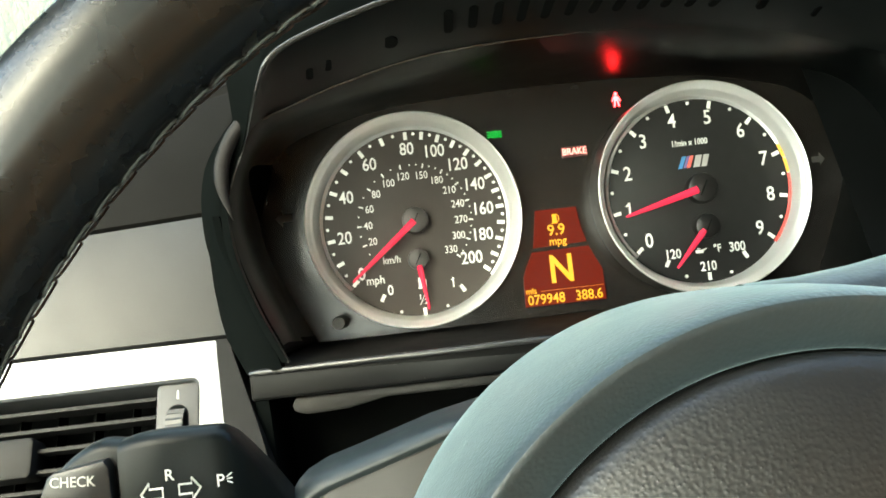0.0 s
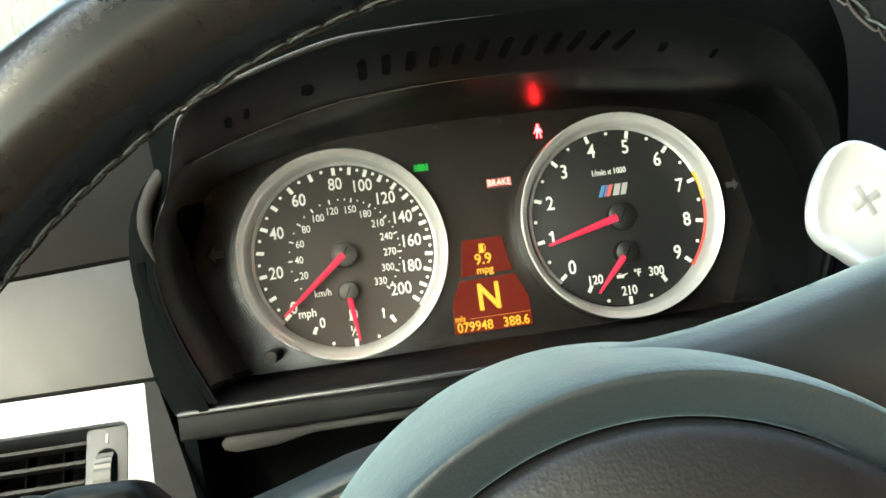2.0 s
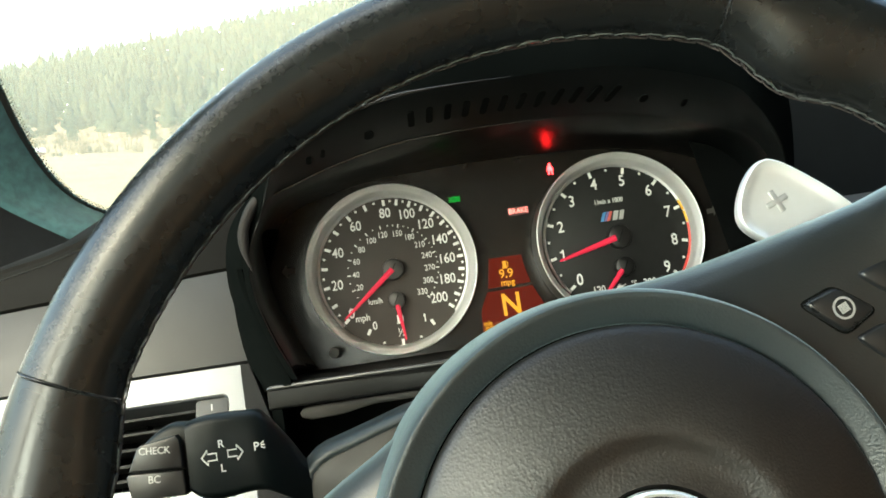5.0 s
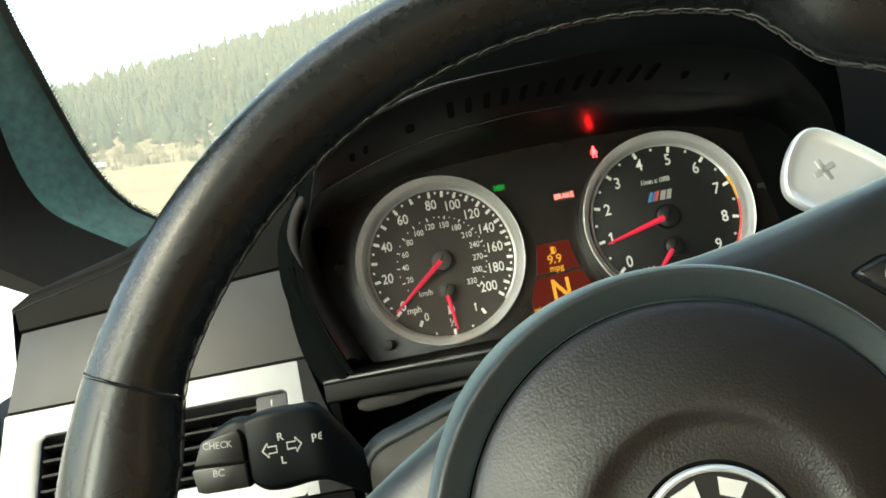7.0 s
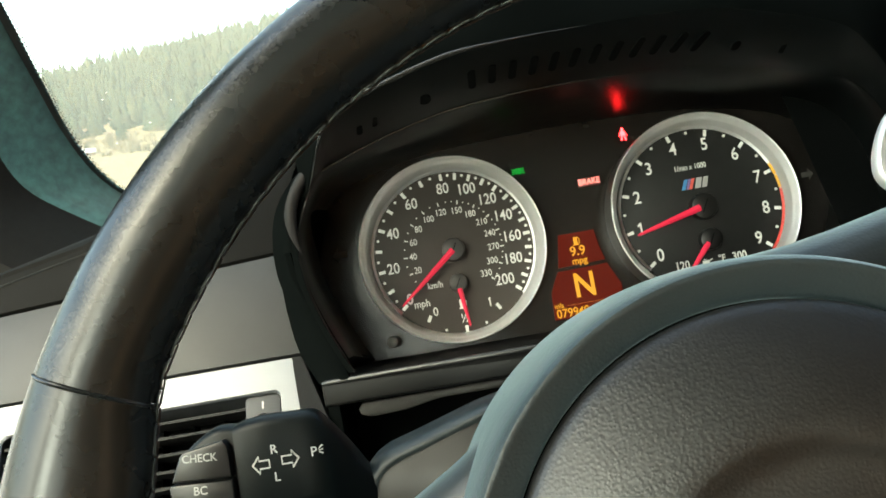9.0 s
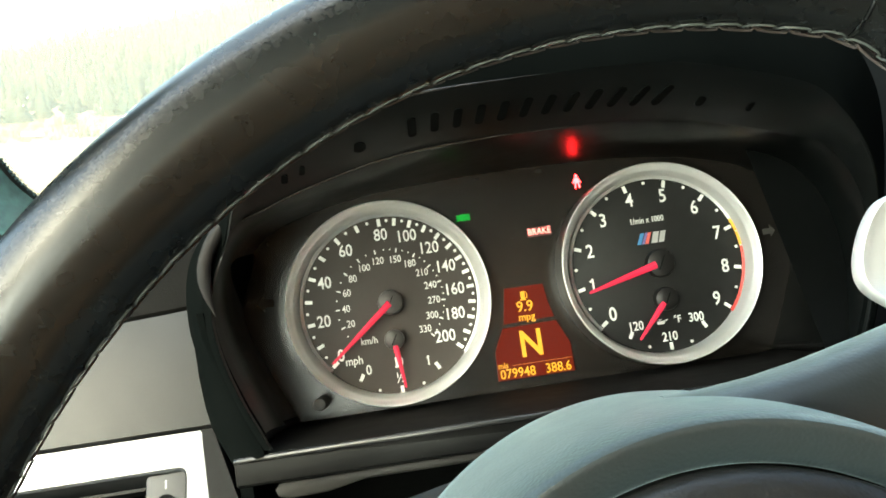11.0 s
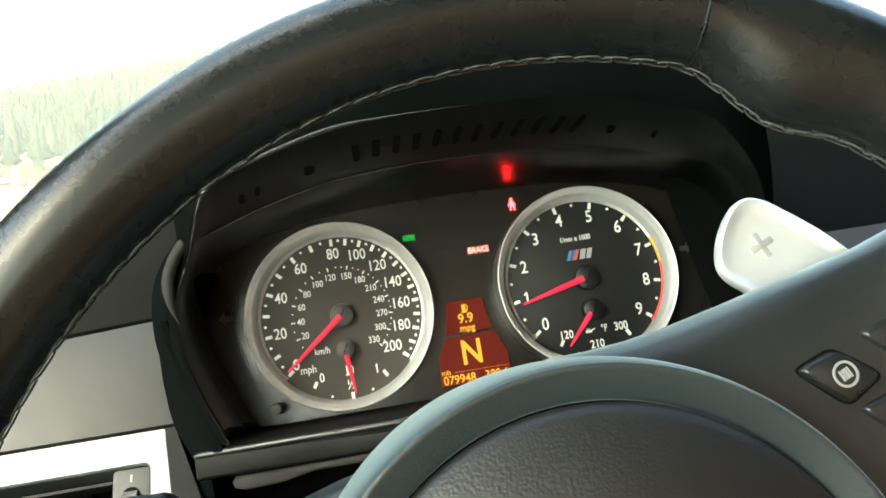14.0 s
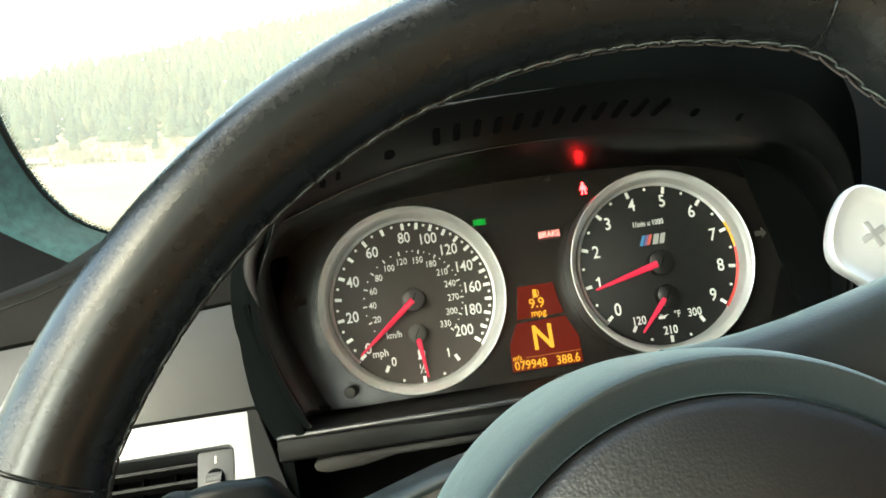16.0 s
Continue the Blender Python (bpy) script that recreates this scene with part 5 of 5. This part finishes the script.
def hill(x, y):
    d = math.hypot(x, y)
    az = math.degrees(math.atan2(x, y))
    crest = 18.5 + 1.25 * max(-10.0, min(40.0, az + 25))
    crest = crest * (1 if abs(az) < 100 else 0.3)
    rise = max(0.0, min(1.0, (d - 45) / 275))
    return crest * rise + 0.25 * noise.noise((x * 0.05, y * 0.05, 0)) * min(1.0, d / 20)


rings = []
radii = [0.5, 2, 4, 7, 11, 16, 23, 32, 42, 54, 66, 80, 100, 125, 155, 190, 230, 280, 330, 400, 600, 1200, 3000]
for r in radii:
    rings.append([(r * math.sin(a), r * math.cos(a), hill(r * math.sin(a), r * math.cos(a)) - (0.0 if r < 400 else 10)) for a in [2 * math.pi * k / 120 for k in range(120)]])
gbm = loft(rings, True, False)
gbm.faces.new([v for v in list(gbm.verts)[:120]])
ground = tagged(new("ground", finish(gbm, "ground", GRASS, 180)), "pale dry grass field rising to a wooded hill", "ground", kind="structure")

# Added pale sheet; stands in for overbright daylight beside the car.
verge = bmesh.new()
loft([[(x, -14 + (18.5 + 2.1 * max(0.0, -x - 2.5)) * k / 24, 0.012 + 0.004 * noise.noise((x * 0.8, k * 0.6, 3))) for k in range(25)] for x in [-160, -110, -75, -55] + [-40 + 1.1 * k for k in range(41)]], False, False, verge)
PALE_GLARE = material("pale_glare", (0.52, 0.50, 0.45), 0.9, grain=0.7, size=60, vary=0.2, stain=3)
tagged(new("gravel_verge", finish(verge, "gravel_verge", PALE_GLARE, 180)), "pale sheet beside the field, standing in for overbright daylight", "gravel", kind="structure")

rnd = random.Random(7)


def conifer(bm_trunk, bm_crown, at, h, r, layers=9, blades=9):
    x, y, z = at
    tr = h * 0.014
    loft([[(x + tr * f * math.cos(t), y + tr * f * math.sin(t), z + h * g) for t in [math.pi * k / 2.5 for k in range(5)]] for g, f in ((-0.02, 1.2), (0.4, 0.8), (0.95, 0.15))], True, True, bm_trunk)
    verts, faces = [], []
    for l in range(layers):
        f = l / (layers - 1)
        zz = z + h * (0.12 + 0.80 * f)
        rad = r * (1 - f) ** 0.85 + 0.06 * r
        for b in range(blades):
            t = 2 * math.pi * (b + rnd.random()) / blades
            q = rad * rnd.uniform(0.65, 1.15)
            w = 0.32 * q + 0.12
            tip = Vector((x + q * math.cos(t), y + q * math.sin(t), zz - 0.10 * h * (1 - f) * rnd.uniform(0.5, 1.3)))
            root = Vector((x, y, zz + h * 0.09))
            s = Vector((-math.sin(t), math.cos(t), 0)) * w
            m_ = root.lerp(tip, 0.6) + Vector((0, 0, -0.02 * h))
            vs = [bm_crown.verts.new(p) for p in (root, m_ - s, tip, m_ + s)]
            bm_crown.faces.new((vs[0], vs[1], vs[2]))
            bm_crown.faces.new((vs[0], vs[2], vs[3]))
    top = [bm_crown.verts.new(p) for p in ((x - 0.05 * r, y, z + h * 0.88), (x + 0.05 * r, y, z + h * 0.88), (x, y, z + h))]
    bm_crown.faces.new(top)


kinds = []
for k in range(4):
    t = thing("conifer", Matrix(), "tall dark green conifer at the edge of the field", "tree", "conifers at the field's edge")
    a, c = bmesh.new(), bmesh.new()
    conifer(a, c, (0, 0, 0), 11.0, 2.1 + 0.3 * k, 11, 11)
    part("trunk", a, BARK, t)
    part("crown", c, NEEDLES, t, sharp=10)
    kinds.append(t)
for k in range(44):
    az, d = radians(-46 + 46 * (k + rnd.random()) / 44), rnd.uniform(46, 80)
    x, y = d * math.sin(az), d * math.cos(az)
    m = Matrix.Translation((x, y, hill(x, y) - 0.1)) @ Matrix.Rotation(rnd.uniform(0, 6.28), 4, "Z") @ Matrix.Scale(rnd.uniform(0.13, 0.22) * (1 + d / 160), 4)
    if k < 4:
        kinds[k].matrix_world = m
    else:
        copy_thing(kinds[k % 4], Matrix.Identity(4)).matrix_world = m
def rough_conifer(verts, faces, x, y, z, h, r):
    """A far tree: a tapered crown of uneven whorls."""
    base, seg = len(verts), 7
    levels = ((0.02, 0.55), (0.12, 1.0), (0.20, 0.72), (0.30, 0.86), (0.40, 0.58), (0.50, 0.66), (0.60, 0.40), (0.72, 0.42), (0.82, 0.18), (1.0, 0.02))
    for f, w in levels:
        for k in range(seg):
            t, q = 2 * math.pi * (k + rnd.uniform(-0.3, 0.3)) / seg, r * w * rnd.uniform(0.45, 1.5)
            verts.append((x + q * math.cos(t), y + q * math.sin(t), z + h * (f + rnd.uniform(-0.03, 0.03))))
    for i in range(len(levels) - 1):
        for k in range(seg):
            faces.append((base + i * seg + k, base + i * seg + (k + 1) % seg, base + (i + 1) * seg + (k + 1) % seg, base + (i + 1) * seg + k))


far_t = bmesh.new()
verts, faces = [], []
for k in range(7000):
    az, d = radians(rnd.uniform(-52, 30)), 56 + 270 * rnd.random() ** 1.2
    x, y = d * math.sin(az), d * math.cos(az)
    h = (1.7 + d / 70) * rnd.uniform(0.55, 1.15) * (1.35 if rnd.random() < 0.06 else 1.0)
    rough_conifer(verts, faces, x, y, hill(x, y) - 0.2, h, (0.40 + d / 330) * rnd.uniform(0.6, 1.4))
    if d < 90:
        tube([(x, y, hill(x, y) - 0.3), (x, y, hill(x, y) + h * 0.3)], 0.07, 5, far_t)
crowns = bpy.data.meshes.new("crowns")
crowns.from_pydata(verts, [], faces)
crowns.materials.append(NEEDLES)
crowns.shade_smooth()
forest = thing("forest", Matrix(), "dense dark green conifer forest covering the hillside", "forest", kind="stuff")
part("trunks", far_t, BARK, forest)
crown_ob = new("crowns", crowns)
crown_ob.parent = forest
forest.children[0]["kind"] = forest.children[1]["kind"] = "stuff"

shrubs = bmesh.new()
for k in range(420):
    az, d = radians(rnd.uniform(-46, 0)), rnd.uniform(41, 56)
    x, y = d * math.sin(az), d * math.cos(az)
    z, h = hill(x, y), rnd.uniform(0.25, 1.0)
    for b in range(26):
        t, lean = rnd.uniform(0, 6.28), rnd.uniform(0.0, 0.45)
        root = Vector((x + rnd.uniform(-0.25, 0.25), y + rnd.uniform(-0.25, 0.25), z))
        tip = root + Vector((h * lean * math.cos(t), h * lean * math.sin(t), h * rnd.uniform(0.4, 1)))
        s = Vector((math.cos(t + 1.5), math.sin(t + 1.5), 0)) * 0.02
        shrubs.faces.new([shrubs.verts.new(p) for p in (root - s, tip, root + s)])
tagged(new("shrubs", finish(shrubs, "shrubs", SHRUB, 10)), "brown leafless shrubs along the wood's edge", "shrubs", kind="stuff")

barn = thing("barn", pose(-17.2, 40.0, 0.0, 0, 0, 25) @ Matrix.Scale(0.17, 4), "small red-brown barn with a pale roof beyond the field", "barn")
part("wall", block((5.0, 4.0, 1.5), (0, 0, 0.75), 0.02), material("barn_red", (0.11, 0.06, 0.05), 0.8, vary=0.2, stain=3), barn, "red-brown board wall")
rb = loft([[(-2.8, -2.3, 1.4), (-2.8, 0, 2.5), (-2.8, 2.3, 1.4), (-2.8, 2.3, 1.25), (-2.8, 0, 2.35), (-2.8, -2.3, 1.25)], [(2.8, -2.3, 1.4), (2.8, 0, 2.5), (2.8, 2.3, 1.4), (2.8, 2.3, 1.25), (2.8, 0, 2.35), (2.8, -2.3, 1.25)]])
part("roof", rb, material("tin_roof", (0.35, 0.35, 0.35), 0.5, 0.2), barn, "pale metal roof")
